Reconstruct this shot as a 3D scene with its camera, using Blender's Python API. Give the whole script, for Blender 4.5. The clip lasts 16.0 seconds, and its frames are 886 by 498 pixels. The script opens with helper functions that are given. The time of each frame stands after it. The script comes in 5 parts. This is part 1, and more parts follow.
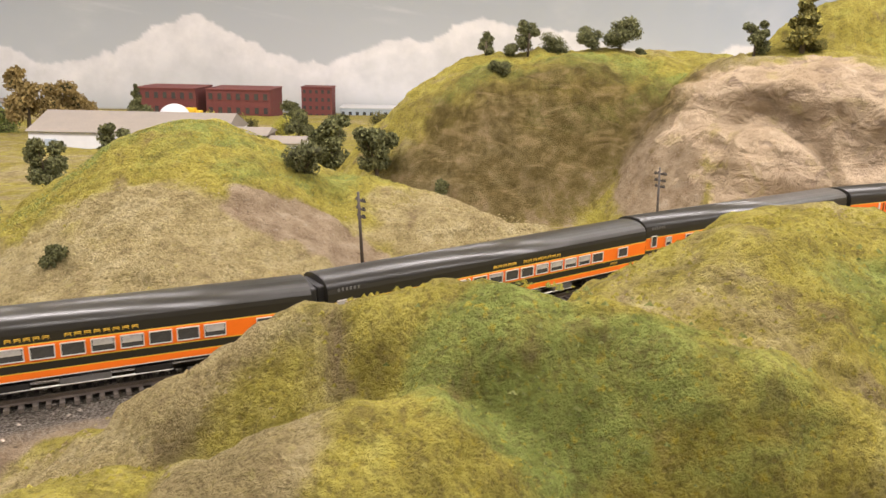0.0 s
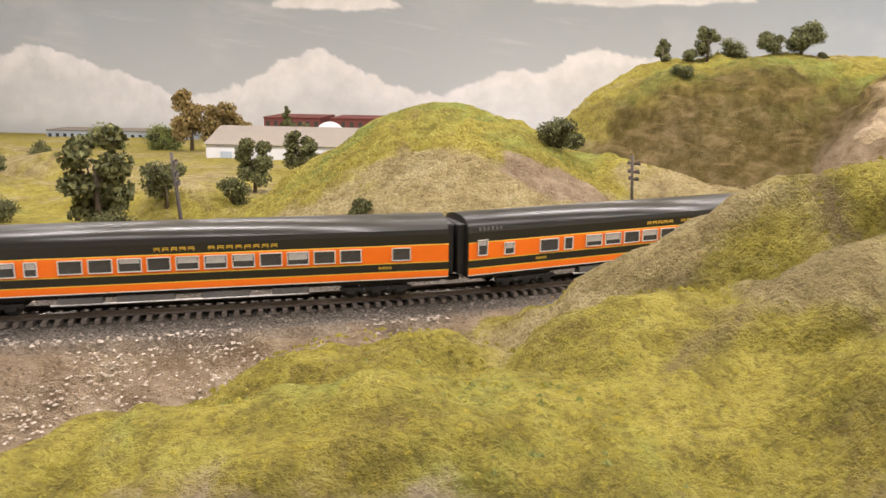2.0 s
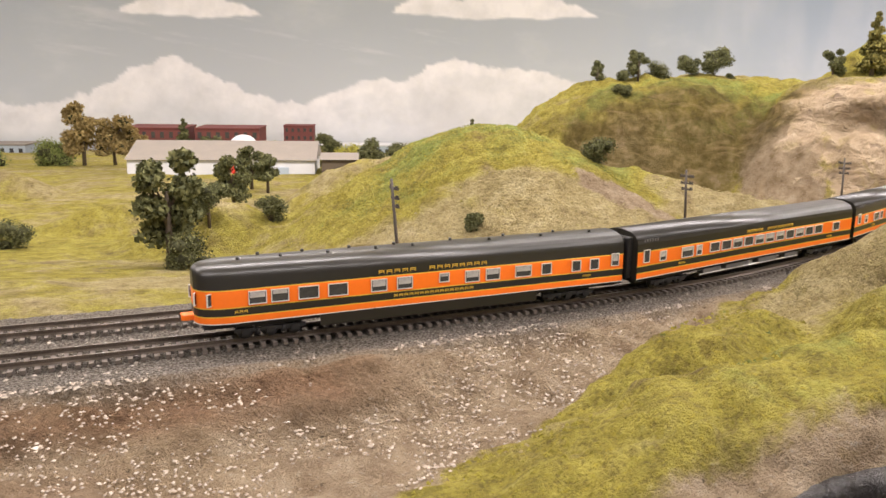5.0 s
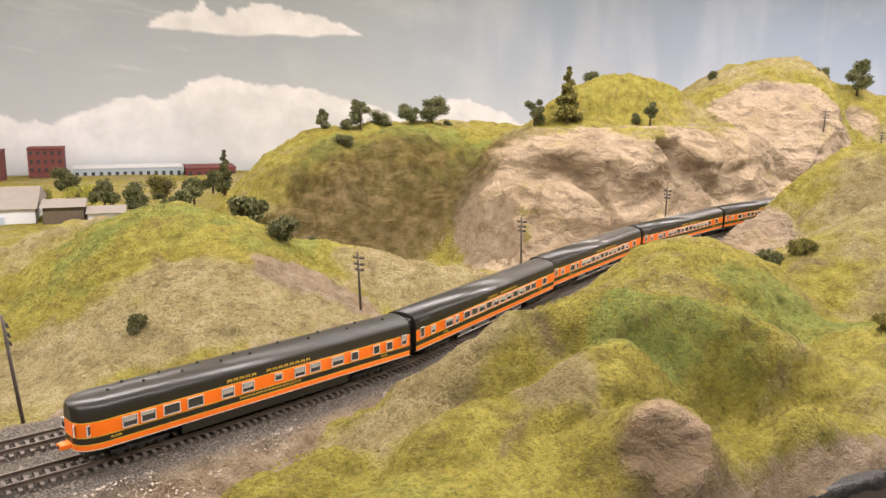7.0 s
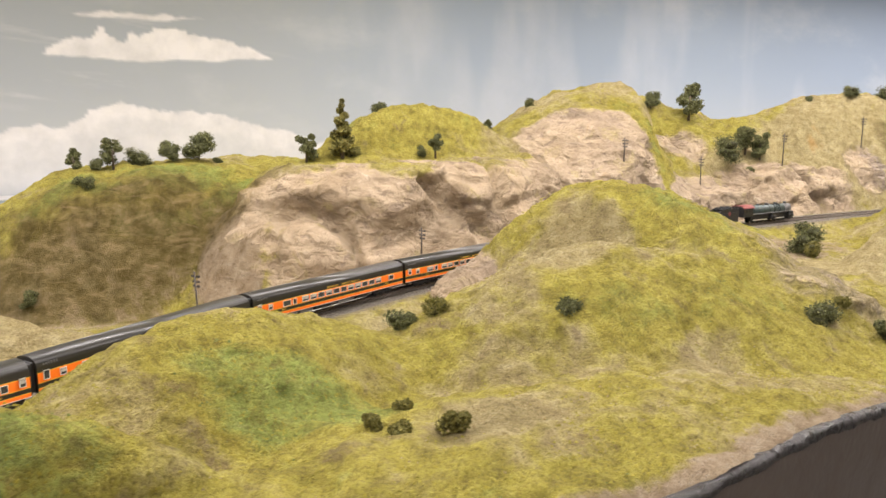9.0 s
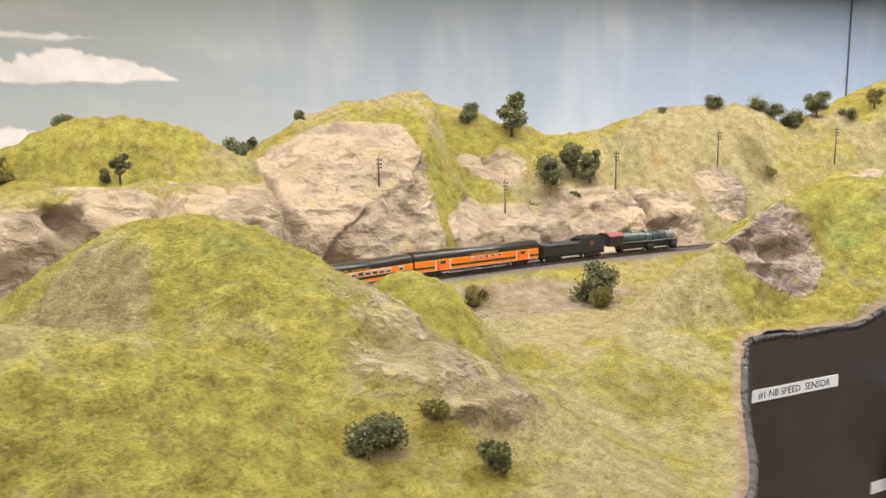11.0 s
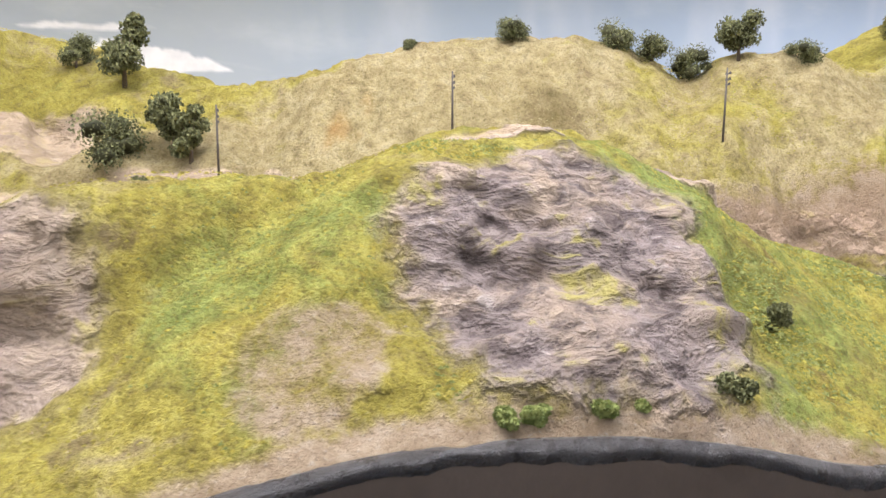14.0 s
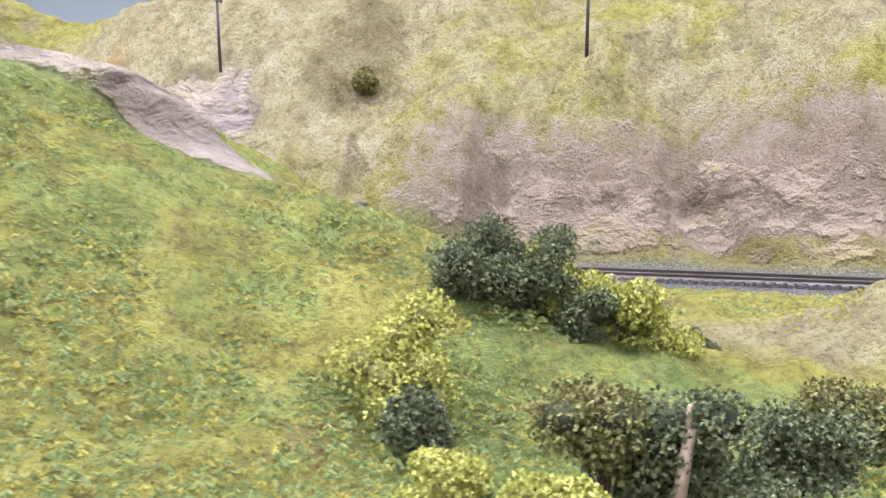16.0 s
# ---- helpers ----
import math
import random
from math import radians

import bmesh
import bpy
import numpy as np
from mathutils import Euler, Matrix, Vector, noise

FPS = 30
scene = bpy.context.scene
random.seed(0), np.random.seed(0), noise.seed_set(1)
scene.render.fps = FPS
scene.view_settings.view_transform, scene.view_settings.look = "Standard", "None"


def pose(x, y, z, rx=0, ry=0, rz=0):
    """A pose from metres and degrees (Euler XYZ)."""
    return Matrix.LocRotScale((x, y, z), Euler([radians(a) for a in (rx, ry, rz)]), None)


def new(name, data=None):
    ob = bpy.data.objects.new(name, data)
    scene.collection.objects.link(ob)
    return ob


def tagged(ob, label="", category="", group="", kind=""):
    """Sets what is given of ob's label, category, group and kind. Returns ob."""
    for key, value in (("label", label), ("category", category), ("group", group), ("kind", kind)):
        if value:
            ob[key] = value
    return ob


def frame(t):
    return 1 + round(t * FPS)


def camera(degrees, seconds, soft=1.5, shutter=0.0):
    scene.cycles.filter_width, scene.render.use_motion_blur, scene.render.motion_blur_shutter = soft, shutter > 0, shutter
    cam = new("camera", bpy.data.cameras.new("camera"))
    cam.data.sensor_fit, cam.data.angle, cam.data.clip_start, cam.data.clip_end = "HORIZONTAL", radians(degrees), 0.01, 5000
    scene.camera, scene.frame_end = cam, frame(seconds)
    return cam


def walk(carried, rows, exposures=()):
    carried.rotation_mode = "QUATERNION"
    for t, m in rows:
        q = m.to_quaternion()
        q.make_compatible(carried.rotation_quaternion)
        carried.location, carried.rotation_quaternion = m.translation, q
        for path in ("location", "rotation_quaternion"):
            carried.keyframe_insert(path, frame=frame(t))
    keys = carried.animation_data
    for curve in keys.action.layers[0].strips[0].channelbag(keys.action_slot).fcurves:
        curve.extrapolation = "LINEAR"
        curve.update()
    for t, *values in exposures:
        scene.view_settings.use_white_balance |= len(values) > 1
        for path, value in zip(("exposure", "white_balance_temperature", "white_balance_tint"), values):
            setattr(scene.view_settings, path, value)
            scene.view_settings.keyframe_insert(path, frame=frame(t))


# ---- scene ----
cam = camera(59.3, 16.0, soft=1.5, shutter=0.12)
METRES, EYE, TILT, LEAN, TURN = 4.0, 0.191, -15.28, -1.22, 0.0
ROWS = [
    (0.0, 0.0, 0.0, 0.0, 0.0, 0.0, -0.0),
    (0.5, -0.0108, -0.0064, -0.0066, 1.21, 1.34, 0.08),
    (1.0, -0.0229, -0.0095, -0.0132, 3.46, 1.99, -0.35),
    (1.5, -0.0315, -0.0109, -0.0163, 5.28, 2.33, -0.88),
    (2.0, -0.0427, -0.0132, -0.019, 6.48, 2.65, -1.19),
    (2.5, -0.0562, -0.0175, -0.0202, 7.36, 2.88, -1.39),
    (3.0, -0.0759, -0.0221, -0.0217, 7.79, 3.1, -1.3),
    (3.2, -0.083, -0.0235, -0.0218, 7.85, 3.15, -1.25),
    (5.3, -0.1125, -0.0432, -0.0165, -9.2, 2.8, 2.6),
    (5.5, -0.1106, -0.0456, -0.014, -11.57, 2.69, 3.01),
    (6.0, -0.1025, -0.0508, -0.0066, -15.94, 2.39, 4.01),
    (6.5, -0.0918, -0.0518, -0.0013, -18.55, 2.19, 4.95),
    (7.0, -0.0788, -0.0556, 0.0018, -20.49, 2.28, 5.74),
    (7.5, -0.0685, -0.064, 0.0036, -21.96, 2.57, 6.41),
    (8.0, -0.0482, -0.0726, 0.0044, -23.4, 2.91, 6.94),
    (8.5, -0.0091, -0.0721, 0.0047, -23.22, 3.5, 7.48),
    (9.0, 0.0368, -0.0725, 0.0039, -22.47, 3.39, 7.12),
    (11.5, 0.2555, -0.0293, 0.0006, -23.08, 5.43, 7.84),
    (12.0, 0.3209, -0.0284, -0.0028, -21.28, 5.55, 7.18),
    (12.5, 0.3907, -0.0334, -0.0046, -18.58, 5.75, 6.28),
    (13.0, 0.4378, -0.0131, -0.0098, -15.62, 6.06, 5.18),
    (13.5, 0.4824, 0.0374, -0.0012, -12.11, 6.6, 3.98),
    (14.0, 0.5243, 0.088, 0.0055, -7.79, 7.27, 3.3),
    (14.5, 0.5654, 0.1161, 0.0083, -3.01, 7.46, 2.48),
    (15.0, 0.6035, 0.1359, 0.0114, 2.07, 7.45, 1.31),
    (15.5, 0.6395, 0.1445, 0.0071, 7.11, 7.38, -0.16),
    (16.0, 0.6628, 0.1649, 0.0057, 11.23, 7.19, -1.09),
]
walk(cam, [(t, pose(0, 0, EYE, TILT, LEAN, TURN) @ pose(METRES * x, METRES * y, METRES * z, 90 + pitch, roll, yaw)) for t, x, y, z, yaw, pitch, roll in ROWS],
     exposures=[(0, 0.12, 6600, 17), (6, 0.12, 6600, 18), (9, 0.12, 6500, 15), (12, 0.30, 6250, 12), (14, 0.44, 5800, 16), (16, 0.58, 5000, 18)])

# ---- light: assumed fluorescent ceiling fittings, unseen, of an indoor layout room ----
scene.view_settings.exposure = 0.0
world = bpy.data.worlds.new("world")
world.use_nodes = True
scene.world = world
world.node_tree.nodes["Background"].inputs[0].default_value = (0.9, 0.95, 1.0, 1)
world.node_tree.nodes["Background"].inputs[1].default_value = 0.05


def area(name, x, y, z, sx, sy, watts, tilt=0.0):
    la = bpy.data.lights.new(name, "AREA")
    la.shape, la.size, la.size_y, la.energy = "RECTANGLE", sx, sy, watts
    la.color = (1.0, 0.965, 0.935)
    ob = new(name, la)
    ob.matrix_world = pose(x, y, z, tilt, 0, 0)
    return ob


CEIL = 1.75
for lx, watts in ((-2.6, 60), (-0.4, 62), (1.8, 70), (4.0, 72)):
    area("unseen_ceiling_lamp", lx, 1.0, CEIL - 0.06, 1.9, 0.2, watts)
# unseen row added over the aisle so the fascia catches light
for lx in (-1.5, 0.7, 2.9):
    area("unseen_ceiling_lamp", lx, -0.9, CEIL - 0.06, 1.9, 0.2, 38)
# unseen back row added to brighten the painted sky, strongest at the right
for lx, watts in ((-4.0, 66), (-0.8, 60), (2.4, 70), (5.6, 98), (8.6, 125)):
    area("unseen_ceiling_lamp", lx, 4.3, CEIL - 0.06, 2.6, 0.4, watts)


# ---- materials ----
def nodes(name, rough=0.7, metal=0.0, spec=0.4):
    m = bpy.data.materials.new(name)
    m.use_nodes = True
    nt = m.node_tree
    b = nt.nodes["Principled BSDF"]
    b.inputs["Roughness"].default_value, b.inputs["Metallic"].default_value = rough, metal
    b.inputs["Specular IOR Level"].default_value = spec
    return m, nt, b


def link(nt, a, b):
    nt.links.new(a, b)


def coords(nt, scale=(1, 1, 1)):
    tc = nt.nodes.new("ShaderNodeTexCoord")
    mp = nt.nodes.new("ShaderNodeMapping")
    mp.inputs["Scale"].default_value = scale
    link(nt, tc.outputs["Object"], mp.inputs["Vector"])
    return mp.outputs["Vector"]


def noise_tex(nt, vec, scale, detail=6, rough=0.6, dist=0.0):
    n = nt.nodes.new("ShaderNodeTexNoise")
    n.inputs["Scale"].default_value, n.inputs["Detail"].default_value = scale, detail
    n.inputs["Roughness"].default_value, n.inputs["Distortion"].default_value = rough, dist
    link(nt, vec, n.inputs["Vector"])
    return n.outputs["Fac"]


def ramp(nt, fac, stops):
    r = nt.nodes.new("ShaderNodeValToRGB")
    r.color_ramp.elements[0].position, r.color_ramp.elements[0].color = stops[0][0], (*stops[0][1], 1)
    r.color_ramp.elements[1].position, r.color_ramp.elements[1].color = stops[-1][0], (*stops[-1][1], 1)
    for p, c in stops[1:-1]:
        r.color_ramp.elements.new(p).color = (*c, 1)
    link(nt, fac, r.inputs["Fac"])
    return r.outputs["Color"]


def span(nt, fac, a, b, lo=0.0, hi=1.0):
    r = nt.nodes.new("ShaderNodeMapRange")
    r.interpolation_type = "SMOOTHSTEP"
    for k, v in zip(("From Min", "From Max", "To Min", "To Max"), (a, b, lo, hi)):
        r.inputs[k].default_value = v
    link(nt, fac, r.inputs["Value"])
    return r.outputs["Result"]


def mix(nt, fac, a, b, kind="MIX"):
    m = nt.nodes.new("ShaderNodeMix")
    m.data_type, m.blend_type = "RGBA", kind
    for val, sock in ((fac, m.inputs[0]), (a, m.inputs[6]), (b, m.inputs[7])):
        if isinstance(val, (int, float)):
            sock.default_value = val
        elif isinstance(val, tuple):
            sock.default_value = (*val, 1)
        else:
            link(nt, val, sock)
    return m.outputs[2]


def maths(nt, op, a, b):
    m = nt.nodes.new("ShaderNodeMath")
    m.operation = op
    for val, sock in ((a, m.inputs[0]), (b, m.inputs[1])):
        if isinstance(val, (int, float)):
            sock.default_value = val
        else:
            link(nt, val, sock)
    return m.outputs[0]


def attr(nt, name):
    a = nt.nodes.new("ShaderNodeAttribute")
    a.attribute_name = name
    return a.outputs["Fac"]


def bump(nt, b, height, strength, dist):
    bp = nt.nodes.new("ShaderNodeBump")
    bp.inputs["Strength"].default_value, bp.inputs["Distance"].default_value = strength, dist
    link(nt, height, bp.inputs["Height"])
    link(nt, bp.outputs["Normal"], b.inputs["Normal"])


def simple(name, col, rough=0.6, metal=0.0, vary=0.25, scale=60, bumpd=0.0, spec=0.4, uneven=0.12):
    """A colour with two scales of uneven wear and a fine relief."""
    m, nt, b = nodes(name, rough, metal, spec)
    v = coords(nt)
    n1, n2 = noise_tex(nt, v, scale), noise_tex(nt, v, scale * 9, 4)
    f = maths(nt, "ADD", maths(nt, "MULTIPLY", n1, 0.6), maths(nt, "MULTIPLY", n2, 0.4))
    dark = tuple(c * (1 - vary) for c in col)
    light = tuple(min(1, c * (1 + vary)) for c in col)
    link(nt, ramp(nt, f, [(0.3, dark), (0.7, light)]), b.inputs["Base Color"])
    link(nt, span(nt, n1, 0.3, 0.7, max(0.05, rough - uneven), min(1, rough + uneven)), b.inputs["Roughness"])
    if bumpd:
        bump(nt, b, n2, 0.6, bumpd)
    return m


def island(name, dark, light, rough=0.85, spec=0.15):
    """Foliage: every clump takes its own tone."""
    m, nt, b = nodes(name, rough, 0, spec)
    g = nt.nodes.new("ShaderNodeNewGeometry")
    v = coords(nt)
    f = maths(nt, "ADD", maths(nt, "MULTIPLY", g.outputs["Random Per Island"], 0.6), maths(nt, "MULTIPLY", noise_tex(nt, v, 90, 4), 0.4))
    link(nt, ramp(nt, f, [(0.15, dark), (0.85, light)]), b.inputs["Base Color"])
    return m


def ground_material():
    m, nt, b = nodes("scenery", 0.95, 0, 0.1)
    v = coords(nt)
    rock, green, dirt = attr(nt, "rock"), attr(nt, "lush"), attr(nt, "dirt")
    big, mid, fine = noise_tex(nt, v, 9, 5), noise_tex(nt, v, 45, 6, 0.65), noise_tex(nt, v, 330, 5, 0.7)
    tiny = noise_tex(nt, v, 900, 3, 0.7)
    # ground foam: straw, olive, yellow green and fresh green
    straw = ramp(nt, mid, [(0.28, (0.31, 0.245, 0.12)), (0.5, (0.50, 0.405, 0.20)), (0.72, (0.62, 0.53, 0.31))])
    olive = ramp(nt, mid, [(0.28, (0.22, 0.185, 0.045)), (0.5, (0.44, 0.375, 0.075)), (0.72, (0.60, 0.52, 0.12))])
    fresh = ramp(nt, mid, [(0.3, (0.18, 0.22, 0.05)), (0.7, (0.42, 0.47, 0.12))])
    patch = noise_tex(nt, v, 22, 5, 0.62, 0.5)
    tone = maths(nt, "ADD", green, maths(nt, "MULTIPLY", maths(nt, "SUBTRACT", patch, 0.5), 1.1))
    grass = mix(nt, span(nt, tone, 0.1, 0.5), straw, olive)
    grass = mix(nt, span(nt, tone, 0.6, 1.0), grass, fresh)
    fleck = span(nt, noise_tex(nt, v, 260, 3, 0.6), 0.56, 0.70)
    grass = mix(nt, maths(nt, "MULTIPLY", fleck, span(nt, green, 0.2, 0.6, 0.15, 0.8)), grass, (0.52, 0.42, 0.06))
    # brownish dark specks paint fine shading into the foam
    grass = mix(nt, span(nt, fine, 0.52, 0.36, 0.0, 0.5), grass, (0.13, 0.10, 0.04), "MIX")
    grass = mix(nt, span(nt, patch, 0.42, 0.28, 0.0, 0.55), grass, (0.20, 0.14, 0.08))
    # mottled foam tones; the dark mixes paint in shadow between tufts
    mottle, clump = noise_tex(nt, v, 150, 4, 0.6, 0.3), noise_tex(nt, v, 60, 4, 0.6, 0.6)
    grass = mix(nt, span(nt, mottle, 0.47, 0.33, 0.0, 0.34), grass, (0.13, 0.115, 0.03))
    grass = mix(nt, span(nt, mottle, 0.58, 0.72, 0.0, 0.28), grass, (0.60, 0.54, 0.17))
    grass = mix(nt, span(nt, clump, 0.42, 0.30, 0.0, 0.4), grass, (0.17, 0.125, 0.05))
    # earth and gravel
    earth = ramp(nt, mid, [(0.3, (0.24, 0.165, 0.10)), (0.55, (0.44, 0.335, 0.22)), (0.75, (0.56, 0.455, 0.33))])
    earth = mix(nt, span(nt, fine, 0.55, 0.72), earth, (0.50, 0.43, 0.34))
    earth = mix(nt, span(nt, fine, 0.42, 0.3), earth, (0.12, 0.09, 0.06))
    # plaster rock: cream with grey and ochre washes, dark in the cracks
    vs = coords(nt, (1, 1, 1.3))
    wash = noise_tex(nt, vs, 12, 6, 0.6, 0.6)
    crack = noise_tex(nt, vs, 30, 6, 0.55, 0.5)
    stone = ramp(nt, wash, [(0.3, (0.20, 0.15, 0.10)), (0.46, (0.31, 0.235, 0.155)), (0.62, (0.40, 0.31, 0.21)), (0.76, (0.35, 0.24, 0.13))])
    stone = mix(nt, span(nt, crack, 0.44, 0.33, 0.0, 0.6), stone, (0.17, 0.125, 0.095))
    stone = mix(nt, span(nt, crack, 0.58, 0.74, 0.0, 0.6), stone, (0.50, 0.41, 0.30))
    stone = mix(nt, span(nt, patch, 0.55, 0.70, 0.0, 0.55), stone, (0.33, 0.27, 0.12))
    vt = coords(nt, (1, 1, 1.9))
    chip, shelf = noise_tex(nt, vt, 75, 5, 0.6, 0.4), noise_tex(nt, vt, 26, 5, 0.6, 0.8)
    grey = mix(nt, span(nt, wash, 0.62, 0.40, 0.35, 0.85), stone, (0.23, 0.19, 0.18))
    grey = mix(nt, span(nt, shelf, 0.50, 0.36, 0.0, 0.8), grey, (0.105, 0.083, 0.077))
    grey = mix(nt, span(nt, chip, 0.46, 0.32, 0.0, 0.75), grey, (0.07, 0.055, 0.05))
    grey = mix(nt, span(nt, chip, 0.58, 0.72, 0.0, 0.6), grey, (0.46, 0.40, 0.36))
    moss = maths(nt, "MULTIPLY", span(nt, patch, 0.52, 0.66), span(nt, shelf, 0.48, 0.6))
    grey = mix(nt, maths(nt, "MULTIPLY", moss, 0.7), grey, (0.36, 0.32, 0.07))
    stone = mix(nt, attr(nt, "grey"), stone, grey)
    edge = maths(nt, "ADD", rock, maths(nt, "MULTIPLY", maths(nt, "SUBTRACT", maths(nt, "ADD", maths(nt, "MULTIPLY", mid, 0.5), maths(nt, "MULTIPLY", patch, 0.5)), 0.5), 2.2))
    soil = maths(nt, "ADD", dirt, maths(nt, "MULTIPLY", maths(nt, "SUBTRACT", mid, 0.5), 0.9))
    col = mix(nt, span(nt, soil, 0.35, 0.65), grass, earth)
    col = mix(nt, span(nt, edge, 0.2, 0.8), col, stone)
    # brown-olive hill paint, deepened to carry the shade of slopes facing the camera
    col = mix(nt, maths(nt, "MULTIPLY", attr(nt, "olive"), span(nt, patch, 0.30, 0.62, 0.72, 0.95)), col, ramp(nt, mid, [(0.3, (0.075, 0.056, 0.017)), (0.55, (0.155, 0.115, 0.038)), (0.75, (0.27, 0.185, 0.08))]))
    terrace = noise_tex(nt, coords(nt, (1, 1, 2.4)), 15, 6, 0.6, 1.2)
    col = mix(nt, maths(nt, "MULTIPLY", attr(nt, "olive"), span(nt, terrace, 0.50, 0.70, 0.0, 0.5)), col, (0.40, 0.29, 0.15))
    col = mix(nt, maths(nt, "MULTIPLY", attr(nt, "rust"), span(nt, mid, 0.3, 0.6, 0.3, 0.9)), col, ramp(nt, fine, [(0.3, (0.13, 0.07, 0.04)), (0.7, (0.36, 0.20, 0.11))]))
    col = mix(nt, attr(nt, "orange"), col, (0.50, 0.26, 0.06))
    bal = ramp(nt, noise_tex(nt, v, 700, 2, 0.5), [(0.35, (0.10, 0.085, 0.07)), (0.5, (0.23, 0.20, 0.165)), (0.68, (0.40, 0.36, 0.31))])
    col = mix(nt, attr(nt, "ballast"), col, bal)
    col = mix(nt, span(nt, big, 0.35, 0.7, 0.0, 0.25), col, mix(nt, 1.0, col, (0.72, 0.66, 0.5), "MULTIPLY"))
    link(nt, col, b.inputs["Base Color"])
    h = maths(nt, "ADD", maths(nt, "ADD", maths(nt, "MULTIPLY", fine, 0.6), maths(nt, "MULTIPLY", tiny, 0.35)), maths(nt, "MULTIPLY", mottle, 0.45))
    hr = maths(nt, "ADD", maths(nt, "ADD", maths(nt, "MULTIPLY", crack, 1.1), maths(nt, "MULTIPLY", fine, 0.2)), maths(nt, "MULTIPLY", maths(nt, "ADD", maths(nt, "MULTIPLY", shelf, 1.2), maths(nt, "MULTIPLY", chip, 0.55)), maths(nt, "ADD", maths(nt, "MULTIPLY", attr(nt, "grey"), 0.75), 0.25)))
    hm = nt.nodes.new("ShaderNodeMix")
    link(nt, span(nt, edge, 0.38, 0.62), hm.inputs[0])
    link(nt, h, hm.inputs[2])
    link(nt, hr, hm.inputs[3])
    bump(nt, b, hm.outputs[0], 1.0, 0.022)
    return m


def sky_material():
    m, nt, b = nodes("painted_sky", 0.9, 0, 0.05)
    v = coords(nt)
    sep = nt.nodes.new("ShaderNodeSeparateXYZ")
    link(nt, v, sep.inputs[0])
    c, w, ch = attr(nt, "cloud"), noise_tex(nt, coords(nt, (1, 1, 1.8)), 0.7, 5), noise_tex(nt, v, 5, 6)
    blue = ramp(nt, span(nt, sep.outputs["X"], -1.5, 4.0), [(0.0, (0.345, 0.375, 0.405)), (0.55, (0.36, 0.395, 0.435)), (1.0, (0.31, 0.37, 0.45))])
    blue = mix(nt, span(nt, w, 0.5, 0.75, 0.0, 0.4), blue, (0.58, 0.60, 0.61))
    low = span(nt, sep.outputs["Z"], 0.8, -0.4)
    blue = mix(nt, maths(nt, "MULTIPLY", low, 0.45), blue, (0.62, 0.64, 0.65))
    puff = ramp(nt, ch, [(0.3, (0.60, 0.595, 0.60)), (0.62, (0.76, 0.745, 0.75))])
    col = mix(nt, c, blue, puff)
    far = ramp(nt, ch, [(0.3, (0.22, 0.22, 0.19)), (0.7, (0.38, 0.36, 0.30))])
    col = mix(nt, span(nt, sep.outputs["Z"], -0.395, -0.415), col, far)
    link(nt, col, b.inputs["Base Color"])
    return m


GROUND, SKY = ground_material(), sky_material()
ORANGE = simple("orange_enamel", (0.86, 0.17, 0.012), 0.34, vary=0.06, scale=40, uneven=0.02)
OLIVE = simple("dark_olive_enamel", (0.020, 0.018, 0.014), 0.31, vary=0.08, scale=40, uneven=0.02)
GOLD = simple("gold_lettering", (0.66, 0.42, 0.05), 0.45, vary=0.1)
SILVER = simple("silver_trim", (0.72, 0.70, 0.66), 0.35, 0.3, vary=0.1)
BLACK = simple("black_running_gear", (0.018, 0.017, 0.017), 0.55, vary=0.3)
GREY = simple("weathered_underframe", (0.12, 0.115, 0.11), 0.6, vary=0.35)
PANE = simple("smoked_window", (0.05, 0.05, 0.052), 0.12, vary=0.3, spec=0.6)
BLIND = simple("window_shade", (0.42, 0.40, 0.37), 0.3, vary=0.2)
GREENLOCO = simple("dark_green_boiler", (0.045, 0.065, 0.06), 0.36, vary=0.25)
REDROOF = simple("mineral_red_roof", (0.17, 0.045, 0.04), 0.5, vary=0.2)
COAL = simple("coal", (0.012, 0.012, 0.013), 0.5, vary=0.5, scale=300, bumpd=0.002)
RAIL = simple("rail_steel", (0.13, 0.105, 0.085), 0.4, 0.6, vary=0.3)
TIE = simple("tie_plastic", (0.115, 0.094, 0.076), 0.85, vary=0.45, scale=200)
POLE = simple("pole_wood", (0.075, 0.062, 0.05), 0.85, vary=0.35, scale=200)
FASCIA = simple("brown_fascia_paint", (0.062, 0.047, 0.036), 0.42, vary=0.18, scale=14, bumpd=0.0008)
LIP = simple("black_plaster_lip", (0.026, 0.023, 0.020), 0.32, vary=0.5, scale=90, bumpd=0.004)
BARK = simple("bark", (0.10, 0.075, 0.05), 0.9, vary=0.4, scale=200)
LEAFDARK = island("dark_clump_foliage", (0.045, 0.050, 0.022), (0.19, 0.19, 0.080))
# near-black leaf colour standing in for the shade inside a crown
LEAFCORESHADE = island("shaded_inner_foliage", (0.022, 0.022, 0.010), (0.05, 0.05, 0.022))
LEAFTAN = island("tan_foliage", (0.16, 0.11, 0.04), (0.36, 0.27, 0.11))
LEAFYELLOW = island("yellow_green_foliage", (0.22, 0.22, 0.035), (0.52, 0.48, 0.10))
LEAFOLIVE = island("olive_foliage", (0.09, 0.085, 0.025), (0.24, 0.21, 0.06))
LEAFGREEN = island("soft_green_foliage", (0.09, 0.12, 0.03), (0.24, 0.26, 0.08))


